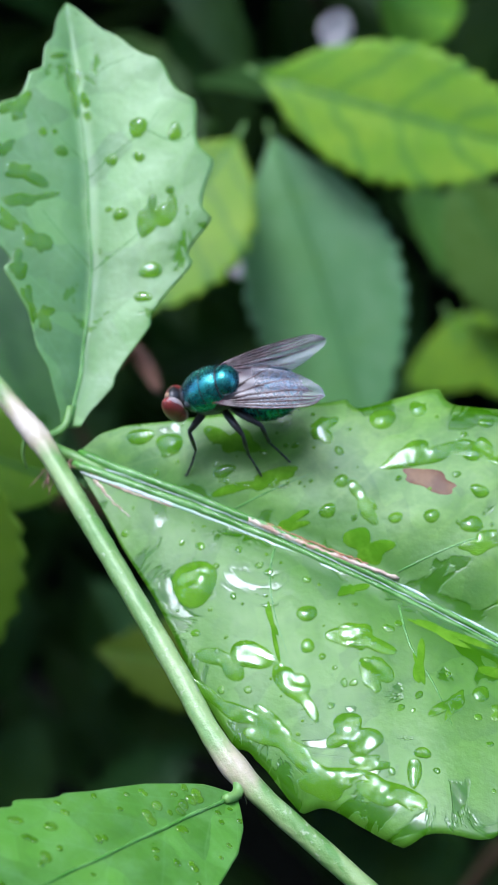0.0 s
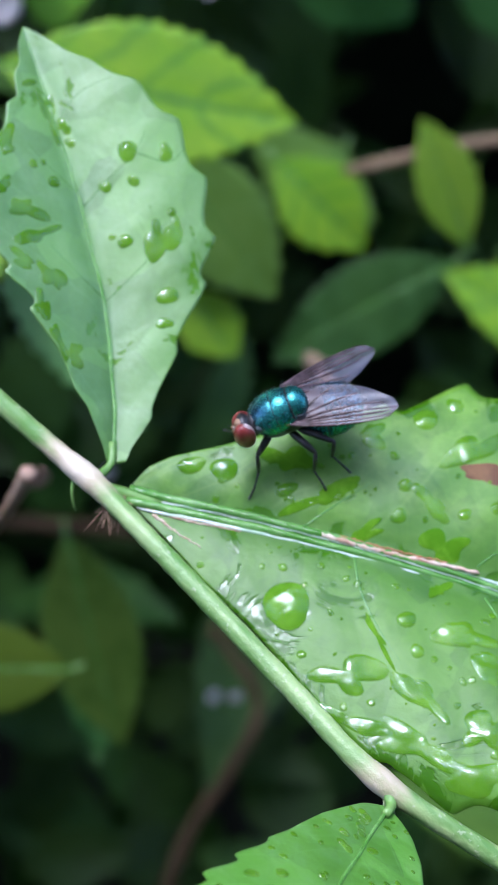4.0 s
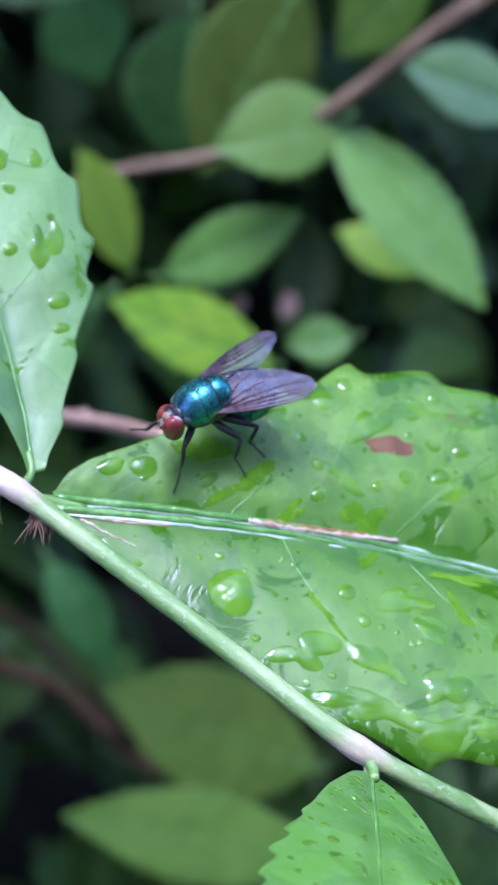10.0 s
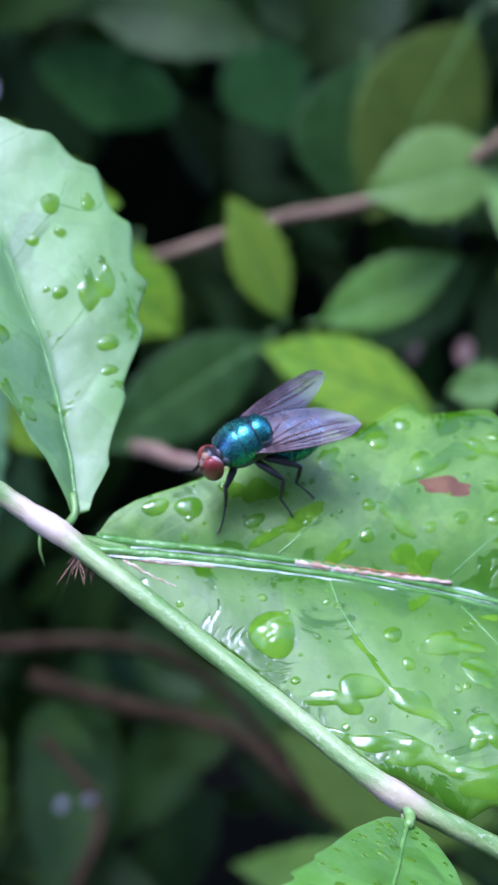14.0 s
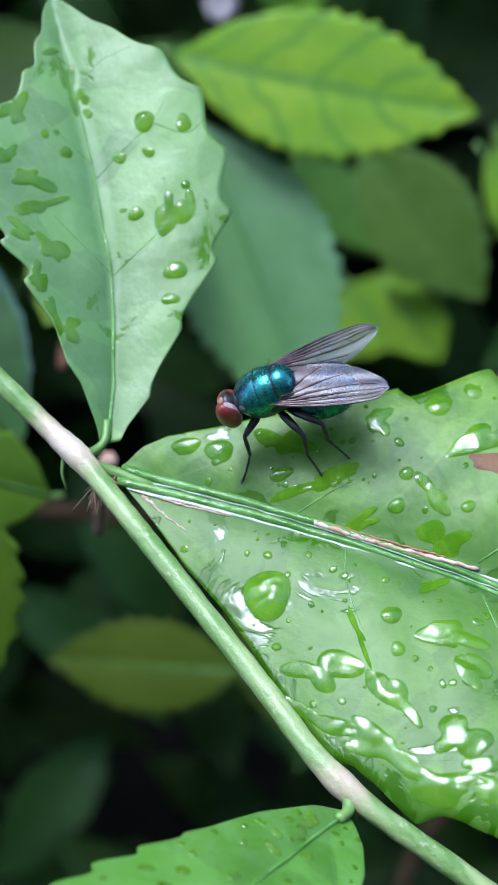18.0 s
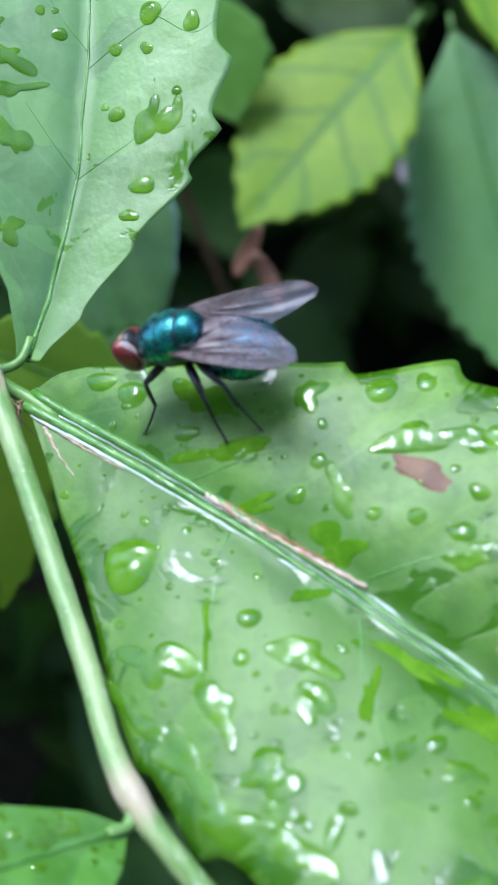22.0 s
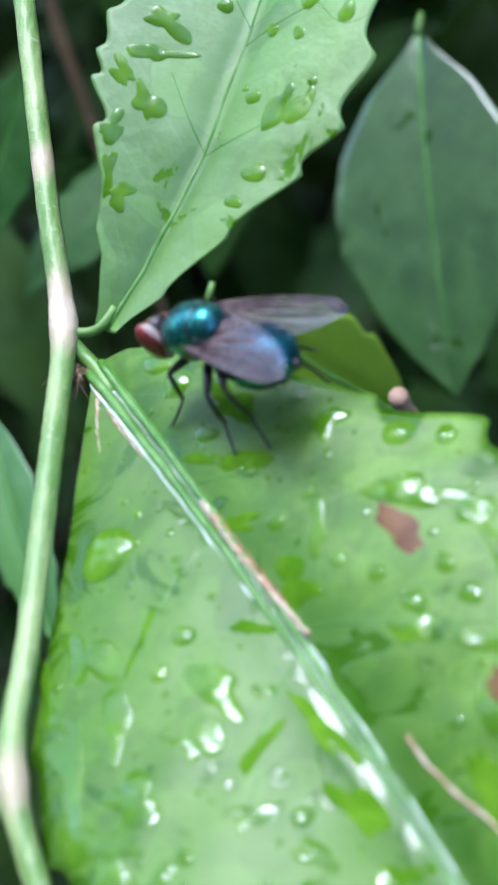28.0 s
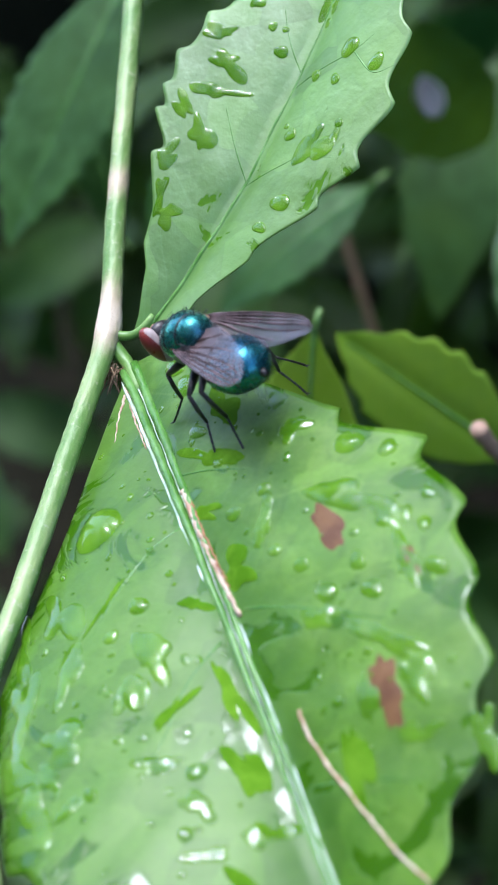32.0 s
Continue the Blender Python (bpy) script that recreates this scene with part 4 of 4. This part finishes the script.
branch_thing("low brown branch with leaves coloured for shade", [(-30, 150, -120), (30, 142, -128), (70, 140, -140), (96, 130, -172)], 1.6, [
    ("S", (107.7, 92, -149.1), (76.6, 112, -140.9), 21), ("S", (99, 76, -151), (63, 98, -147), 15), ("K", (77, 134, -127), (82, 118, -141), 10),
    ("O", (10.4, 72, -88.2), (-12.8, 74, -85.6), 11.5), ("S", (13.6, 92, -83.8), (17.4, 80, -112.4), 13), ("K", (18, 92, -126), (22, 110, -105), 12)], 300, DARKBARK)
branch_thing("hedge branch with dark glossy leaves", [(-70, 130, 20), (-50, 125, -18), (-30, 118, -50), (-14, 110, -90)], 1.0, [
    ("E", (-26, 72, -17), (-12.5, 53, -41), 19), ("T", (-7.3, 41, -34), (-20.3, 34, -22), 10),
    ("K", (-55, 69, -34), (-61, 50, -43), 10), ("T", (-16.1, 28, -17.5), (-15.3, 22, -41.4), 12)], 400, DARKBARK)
branch_thing("side branch with pale leaves", [(-110, 95, 35), (-96, 90, -4), (-84, 84, -35), (-70, 80, -70)], 1.0, [
    ("G", (-39, 24, -33), (-25, 14, -46), 7), ("K", (-51, 37, -28), (-51, 48, -13), 8), ("K", (-71, 54, -7), (-66, 30, -27), 15),
    ("K", (-75, 49, -38), (-84, 53, -17), 11)], 500)

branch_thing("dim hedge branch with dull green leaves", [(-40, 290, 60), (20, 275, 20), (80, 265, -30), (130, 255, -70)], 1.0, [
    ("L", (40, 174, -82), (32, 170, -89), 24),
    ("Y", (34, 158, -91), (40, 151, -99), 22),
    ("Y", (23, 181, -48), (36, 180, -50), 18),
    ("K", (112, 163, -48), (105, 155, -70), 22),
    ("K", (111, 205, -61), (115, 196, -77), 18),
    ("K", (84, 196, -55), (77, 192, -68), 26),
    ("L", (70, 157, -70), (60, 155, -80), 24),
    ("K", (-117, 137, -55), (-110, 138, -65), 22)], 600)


def hedge_foliage(count):
    """The countless leaves deeper in the hedge, as one mass."""
    rng = np.random.default_rng(7)
    us, rs = np.linspace(0, 1, 13), np.linspace(-1, 1, 5)
    w = np.interp(us, *HALF)
    grid = np.stack(np.meshgrid(us, rs, indexing="ij"), -1)
    verts, faces, uvs = [], [], []
    quads = [(i * 5 + k, (i + 1) * 5 + k, (i + 1) * 5 + k + 1, i * 5 + k + 1) for i in range(12) for k in range(4)]
    made = 0
    while made < count:
        p = np.array([rng.uniform(-340, 280), rng.uniform(-20, 430), rng.uniform(-360, 260)])
        depth = 0.82 * p[1] - 0.57 * p[2] - (70 if p[2] < -70 else 0)
        # leaves high above the view are added unseen, to block sky
        if not (175 if p[0] > 0 else 150 if p[0] > -60 else 105) < depth < 380 - (70 if p[2] < -70 else 0) and not (p[2] > 120 and p[1] > 210):
            continue
        length, width = rng.uniform(22, 44), rng.uniform(10, 18)
        d = np.array([rng.normal(0, 0.8), rng.normal(-0.5, 0.5), rng.normal(-0.35, 0.5)])
        d /= np.linalg.norm(d)
        n = np.array([rng.normal(0, 0.35), -0.6, 0.7]) + rng.normal(0, 0.2, 3)
        n -= d * (n @ d)
        n /= np.linalg.norm(n)
        s = np.cross(n, d)
        saw = 1 + 0.10 * ((np.arange(13) % 2) - 0.5)
        x, y = grid[..., 0] * length, grid[..., 1] * (w * saw)[:, None] * width / 2
        z = 0.22 * np.abs(y) + 0.25 * x * (length - x) / length - 0.004 * x * x
        co = p + x[..., None] * d + y[..., None] * s + z[..., None] * n
        verts += (co.reshape(-1, 3) * MM).tolist()
        faces += [tuple(made * 65 + k for k in q) for q in quads]
        uvs.append(np.stack([grid[..., 0], 0.5 + 0.5 * grid[..., 1]], -1).reshape(-1, 2))
        made += 1
    mesh = bpy.data.meshes.new("hedge_foliage")
    mesh.from_pydata(verts, [], faces)
    layer = mesh.uv_layers.new(name="UVMap")
    flat = np.concatenate(uvs)
    index = np.zeros(len(mesh.loops), int)
    mesh.loops.foreach_get("vertex_index", index)
    layer.data.foreach_set("uv", flat[index].ravel())
    mesh.polygons.foreach_set("use_smooth", [True] * len(mesh.polygons))
    # the mass takes the green that already carries the shade
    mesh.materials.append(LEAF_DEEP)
    return tagged(new("hedge_foliage", mesh), "dense hedge leaves in a green darkened for shade", "foliage", "", "stuff")


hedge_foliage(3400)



def box(x0, x1, y0, y1, z0, z1):
    bm = bmesh.new()
    bmesh.ops.create_cube(bm, size=1)
    for v in bm.verts:
        v.co = Vector((x0 if v.co.x < 0 else x1, y0 if v.co.y < 0 else y1, z0 if v.co.z < 0 else z1))
    bmesh.ops.bevel(bm, geom=bm.edges[:], offset=15, segments=2, affect="EDGES")
    return bm


bm = bmesh.new()
bmesh.ops.create_grid(bm, x_segments=40, y_segments=40, size=60000)
tagged(part("ground", bm, SOIL, at=pose(0, 0, -0.45)), "garden soil coloured near-black for shade below the hedge", "ground", "", "structure")
# unseen wall, added to keep sky light off from behind the viewer
tagged(part("wall_south", box(-2600, 2600, -1300, -1100, -450, 2900), WALL), "unseen plain wall added behind the viewer to block sky", "wall", "", "structure")
# added box whose near-black colour stands for unlit hedge depth
tagged(part("backdrop", box(-2600, 2600, 460, 700, -450, 1000), DEPTH), "plain box painted near-black for the unlit depth of the hedge", "hedge", "", "structure")


# ---- small things in the hedge ----
def loose_twig(points, r, label, mat):
    twig = thing("twig", pose(0, 0, 0), label, "twig", "twigs in the hedge")
    line = curve_points(points, 20)
    part("wood", tube(line, [r * (1 - 0.3 * k / 20 + 0.08 * math.sin(2.1 * k)) for k in range(20)], 9), mat, twig)
    for k in (5, 12):
        d = (line[k + 1] - line[k]).normalized()
        part("spur", tube([line[k], line[k] + d * 2 + Vector((0.5, -1.0, 1.6))], [r * 0.5, r * 0.3], 6), mat, twig)
    return twig


PINKWOOD = plain("pinkish_twig", (0.33, 0.20, 0.13), (0.46, 0.31, 0.22), 200.0, 0.6)
loose_twig([(55, 126, -85), (49, 102, -69), (42, 77, -53), (36, 53, -37), (30.5, 30, -22.6)], 1.0, "reddish brown bare twig among the leaves", PINKWOOD)
loose_twig([(55, 165, -160), (68, 156, -163), (80, 149, -165), (88, 141, -167), (96, 129, -175), (108, 116, -178)], 1.8, "brown bare branch coloured dark for shade", DARKBARK)
loose_twig([(30, 106, -185), (38, 113, -170), (46, 118, -162), (52, 125, -155), (46, 135, -146)], 1.3, "thin brown twig coloured dark for shade", DARKBARK)
loose_twig([(-1.4, 31.6, -23.0), (-1.7, 33.0, -25.5), (-2.6, 37.6, -32.4), (-3.5, 44, -41)], 0.75, "short pinkish twig stub with a blunt tip", PINKWOOD)


def petal(p, size, seed, mat, label, slim=0.42):
    rng = random.Random(seed)
    bm = bmesh.new()
    rows = []
    for i in range(9):
        s = i / 8
        w = size * slim * math.sin(math.pi * (0.06 + 0.90 * s)) ** 0.7
        rows.append([bm.verts.new((size * (s - 0.5), w * r, 0.25 * w * r * r + 0.3 * size * (s - 0.5) ** 2 - lift)) for lift in (0.0, 0.12) for r in (-1, -0.5, 0, 0.5, 1)])
    for a, b in zip(rows, rows[1:]):
        for k in range(4):
            bm.faces.new((a[k], b[k], b[k + 1], a[k + 1]))
            bm.faces.new((a[k + 6], b[k + 6], b[k + 5], a[k + 5]))
        bm.faces.new((a[0], a[5], b[5], b[0]))
        bm.faces.new((a[4], b[4], b[9], a[9]))
    bm.faces.new([rows[0][k] for k in (0, 1, 2, 3, 4, 9, 8, 7, 6, 5)])
    bm.faces.new([rows[-1][k] for k in (5, 6, 7, 8, 9, 4, 3, 2, 1, 0)])
    at = axes(p, (rng.uniform(-0.6, 0.6), rng.uniform(-0.3, 0.3), 1), (0.1, -0.8, 0.5))
    return tagged(part("petal", bm, mat, None, "", at), label, "petal", "petals caught in the hedge")


for n, (p, size) in enumerate((((17, 152, -39), 5.5), ((5, 104, -48), 3.2), ((50, 167, -46), 3.6), ((-65, 88, -34), 5.0))):
    petal(p, size, n, PETAL, "pale pink fallen petal caught in the hedge")
TAN = plain("withered_petal", (0.42, 0.26, 0.18), (0.58, 0.40, 0.30), 260.0, 0.6)
VIOLET = plain("violet_petal", (0.10, 0.14, 0.46), (0.22, 0.26, 0.62), 260.0, 0.5)
for n, (p, size) in enumerate((((121.7, 140, -91.5), 4.4), ((113.3, 142, -91.1), 4.0), ((4.3, 60, -47.1), 3.4))):
    petal(p, size, 40 + n, TAN, "withered tan petal caught in the hedge")
for n, (p, size) in enumerate((((19.6, 95, -77.1), 2.4), ((39.7, 110, -136.5), 2.6), ((40.2, 100, -126.8), 2.4))):
    petal(p, size, 50 + n, PETAL, "small pale petal caught on a dark twig")
petal((54.2, 125, -62.7), 4.0, 60, VIOLET, "violet-blue fallen petal in the hedge")
for n, p in enumerate(((-5.4, 72.5, -38.5), (-3.2, 71.5, -41.0))):
    petal(p, 6.5, 20 + n, DRY, "withered brown strip at a yellowing leaf's tip", 0.13)


# ---- water ----
def water_drop(blade, at, u, v, a, b, turn, seed, tall=0.42, ragged=0.05, name="water_drop", label="clear round water drop on a green leaf"):
    """A drop lying on a blade: a dome over the leaf, its foot pressed into the surface."""
    rng = random.Random(seed)
    waves = [(rng.uniform(0.5, 1.0) * ragged * m, k, rng.uniform(0, 6.3)) for k, m in (((1, 0.6), (2, 1.1), (3, 0.8)) if tall > 0.3 else ((1, 0.6), (2, 1.1), (3, 1.0), (4, 0.7), (5, 0.4), (7, 0.25), (9, 0.15)))]
    high = tall * min(a, b) / 2
    flat = 2.0 if tall > 0.3 else 3.5
    sides = 40 if max(a, b) > 1.2 else 16
    c, s = math.cos(radians(turn)), math.sin(radians(turn))
    bm = bmesh.new()
    top = []
    levels = (0.0, 0.3, 0.55, 0.75, 0.88, 0.96, 1.0)
    for q in levels:
        ring = []
        for k in range(1 if q == 0 else sides):
            t = 2 * math.pi * k / sides
            w = q * (1 + sum(m * math.sin(f * t + p) for m, f, p in waves))
            x, y = a / 2 * w * math.cos(t), b / 2 * w * math.sin(t)
            uu = u + c * x - s * y
            p = blade.on(uu, v + s * x + c * y - blade.mid(uu))
            rise = high * (1 - q ** flat) ** 0.8 if q < 1 else -0.04
            ring.append(bm.verts.new(p + Vector((0, 0, rise))))
        top.append(ring)
    for k in range(sides):
        bm.faces.new((top[0][0], top[1][k], top[1][(k + 1) % sides]))
    for r0, r1 in zip(top[1:], top[2:]):
        for k in range(sides):
            bm.faces.new((r0[k], r1[k], r1[(k + 1) % sides], r0[(k + 1) % sides]))
    centre = blade.on(u, v - blade.mid(u)) - Vector((0, 0, 0.12))
    foot = bm.verts.new(centre)
    for k in range(sides):
        bm.faces.new((top[-1][(k + 1) % sides], top[-1][k], foot))
    ob = part(name, bm, WATER, None, "", at)
    # the soaked leaf under the water
    bm = bmesh.new()
    uv = bm.loops.layers.uv.new("UVMap")
    rings = []
    for q in (0.0, 0.5, 0.85, 0.95):
        ring = []
        for k in range(1 if q == 0 else sides):
            t = 2 * math.pi * k / sides
            w = q * (1 + sum(m * math.sin(f * t + p) for m, f, p in waves))
            x, y = a / 2 * w * math.cos(t), b / 2 * w * math.sin(t)
            uu = u + c * x - s * y
            p = blade.on(uu, v + s * x + c * y - blade.mid(uu))
            ring.append(bm.verts.new(p + Vector((0, 0, 0.012 + 0.02 * (q < 0.9)))))
        rings.append(ring)
    for k in range(sides):
        bm.faces.new((rings[0][0], rings[1][k], rings[1][(k + 1) % sides]))
    for r0, r1 in zip(rings[1:], rings[2:]):
        for k in range(sides):
            bm.faces.new((r0[k], r1[k], r1[(k + 1) % sides], r0[(k + 1) % sides]))
    part("wet_patch", bm, SOAKED_UP if blade is UPPER else SOAKED, ob)
    return tagged(ob, label, "water drop", "water drops on the leaves")


# place along and across the leaf, length, breadth, turn
MAIN_DROPS = [
    (19.7, 10.2, 2.0, 1.7, 20), (21.6, 12.0, 1.4, 1.2, -42), (18.0, 6.7, 0.8, 0.6, -20), (19.1, 4.6, 1.1, 1.0, -48), (23.6, 3.5, 1.1, 0.8, 33),
    (25.8, 4.5, 1.2, 1.0, 26), (19.1, 2.3, 1.3, 1.0, 35), (4.2, 2.9, 2.2, 1.2, 25), (6.5, 3.1, 2.1, 1.7, 14), (11.1, 2.5, 1.7, 1.0, 31),
    (12.7, -5.9, 3.5, 3.4, -40), (20.9, -5.2, 1.4, 1.3, 13), (22.0, -7.4, 1.2, 0.9, -63), (23.2, -7.7, 0.5, 0.5, -55), (11.9, -3.2, 0.7, 0.6, 8),
    (15.7, -5.8, 0.5, 0.4, -44), (14.4, -9.1, 0.7, 0.6, -6),
]
MORE_DROPS = [
    (32.1, -13.0, 2.4, 0.9, -66), (28.1, 7.4, 1.3, 1.0, 10), (28.5, 5.0, 1.5, 1.3, 21), (30.3, 7.3, 1.5, 1.2, 25), (26.6, 9.8, 1.3, 1.0, 17),
    (26.4, 12.6, 1.0, 0.8, 14), (27.0, 11.0, 1.4, 0.8, -24), (28.4, 11.6, 1.2, 0.9, -11), (31.5, 11.0, 1.6, 1.2, 27), (34.8, 2.6, 0.9, 0.6, 35),
    (32.0, -11.5, 1.1, 0.9, 10), (26.7, -12.0, 1.1, 0.7, 31), (37.0, -7.7, 0.9, 0.9, 60), (33.6, -5.9, 1.3, 1.1, 59),
]
# shallow puddles with ragged outlines
PUDDLES = [
    (21.3, 3.7, 2.8, 1.4, -33), (16.2, 7.7, 2.3, 1.7, 61), (23.5, 8.7, 5.0, 2.0, 40), (25.0, -5.6, 3.6, 2.3, 6), (27.0, -7.6, 3.4, 1.6, -53),
    (22.7, -10.5, 4.2, 1.8, -39), (27.3, -12.1, 3.4, 2.7, 21), (17.7, -10.0, 4.2, 2.6, 5), (23.1, -13.9, 5.4, 2.1, -17),
    (27.0, -15.3, 4.7, 2.0, 15), (31.0, -14.7, 5.6, 1.5, -12),
]
MORE_PUDDLES = [
    (26.3, 10.3, 2.8, 1.2, 14), (29.6, 9.9, 3.8, 1.1, 2), (29.7, 4.1, 2.9, 1.2, 32), (33.8, 6.8, 5.2, 1.3, 33), (39.3, 5.6, 2.5, 1.1, 68),
    (36.7, 7.1, 3.4, 1.5, 1), (36.0, 4.2, 3.4, 1.0, -20), (18.5, -13.0, 5.8, 1.2, -8), (29.1, -13.6, 2.8, 1.1, 31), (35.8, -6.4, 2.2, 1.3, 11),
    (38.5, -4.2, 2.3, 1.5, 87), (32.3, -7.5, 2.8, 1.2, 76), (38.6, -7.3, 2.1, 0.9, 72), (42.0, 8.6, 3.2, 1.4, -30), (40.0, -11.5, 3.0, 1.6, 40),
]
# flat films that follow the leaf
FILMS = [
    (22.5, 0.9, 3.1, 2.0, 24), (16.9, 0.6, 3.2, 1.0, 38), (13.9, 2.6, 4.6, 1.4, 32), (22.7, -2.3, 1.7, 1.1, 55), (34.6, -3.5, 4.0, 1.5, 4),
    (29.8, -2.6, 5.6, 0.9, 0), (29.2, -5.7, 3.0, 0.9, -59), (10.6, 4.6, 3.0, 2.2, 20), (19.3, -7.0, 3.6, 0.5, -52), (38.5, 1.8, 5.0, 1.6, -12), (42.0, -6.0, 4.0, 1.6, 20),
]
UPPER_DROPS = [
    (22.7, -3.8, 1.6, 1.4, 33), (22.3, -6.5, 1.4, 1.1, 2), (20.4, -4.0, 0.9, 0.8, 25), (20.2, -2.1, 1.0, 0.8, 69), (20.8, 1.5, 1.1, 0.9, -44),
    (22.1, 3.0, 0.7, 0.7, -26), (22.3, 2.1, 0.5, 0.5, -23), (16.0, -2.9, 1.1, 1.0, 61), (16.4, -2.1, 0.5, 0.5, 26), (11.6, -5.2, 1.6, 1.3, 86),
    (9.6, -4.7, 1.2, 0.9, 84), (16.9, -6.5, 1.3, 0.8, 3), (23.9, -0.3, 0.8, 0.6, 16), (17.8, -6.3, 0.7, 0.6, 5), (28.7, 2.0, 1.3, 0.6, -75), (23.2, 4.7, 1.0, 0.7, -72),
]
UPPER_PUDDLES = [
    (15.9, -5.2, 3.4, 2.0, -8), (18.6, 4.4, 2.4, 1.7, 84), (16.5, 3.9, 3.1, 1.2, -70), (13.4, 3.2, 2.4, 1.6, 39), (11.2, 4.4, 1.8, 1.5, -26),
    (7.7, 2.3, 1.6, 1.4, -55), (8.8, 3.4, 2.5, 0.8, 19), (26.2, 0.9, 3.3, 1.2, 8), (25.2, 0.0, 1.1, 0.8, 37), (24.0, 5.0, 2.5, 1.6, -25), (14.6, 5.2, 2.0, 1.2, 60), (20.2, 6.0, 2.2, 1.3, -50),
]

seed = 1000
for blade, at, rows, tall, ragged, label in (
    (MAIN, MAIN_AT, MAIN_DROPS, 0.34, 0.08, "clear rounded water drop on the broad leaf"),
    (MAIN, MAIN_AT, MORE_DROPS, 0.34, 0.10, "clear rounded water drop on the broad leaf"),
    (MAIN, MAIN_AT, PUDDLES, 0.12, 0.30, "shallow ragged puddle of water on the leaf"),
    (MAIN, MAIN_AT, MORE_PUDDLES, 0.12, 0.30, "shallow ragged puddle of water on the leaf"),
    (MAIN, MAIN_AT, FILMS, 0.02, 0.34, "thin film of water on the leaf"),
    (UPPER, UPPER_AT, UPPER_DROPS, 0.34, 0.12, "clear water drop clinging to the upright leaf"),
    (UPPER, UPPER_AT, UPPER_PUDDLES, 0.13, 0.32, "flat patch of water on the upright leaf"),
):
    for u, v, a, b, turn in rows:
        seed += 1
        water_drop(blade, at, u, v, a, b, turn, seed, tall, ragged, label=label)

rng = random.Random(42)
for k in range(80):
    u = rng.uniform(1.5, 26)
    side = rng.choice((1, -1))
    v = side * rng.uniform(0.1, 0.9) * LOWER.edge(u, side)
    r = rng.choice((0.35, 0.45, 0.55, 0.8))
    water_drop(LOWER, LOWER_AT, u, v, r * rng.uniform(1, 1.3), r, rng.uniform(0, 180), 2000 + k, 0.5, 0.05, label="tiny water drop on the lower leaf")
for k in range(150):
    u = rng.uniform(6, 42)
    side = rng.choice((1, -1))
    v = side * rng.uniform(0.12, 0.92) * MAIN.edge(u, side)
    r = rng.choice((0.15, 0.2, 0.25, 0.3, 0.4, 0.5))
    water_drop(MAIN, MAIN_AT, u, v + MAIN.mid(u), r * rng.uniform(1, 1.4), r, rng.uniform(0, 180), 3000 + k, 0.28, 0.08, label="tiny water bead on the broad leaf")
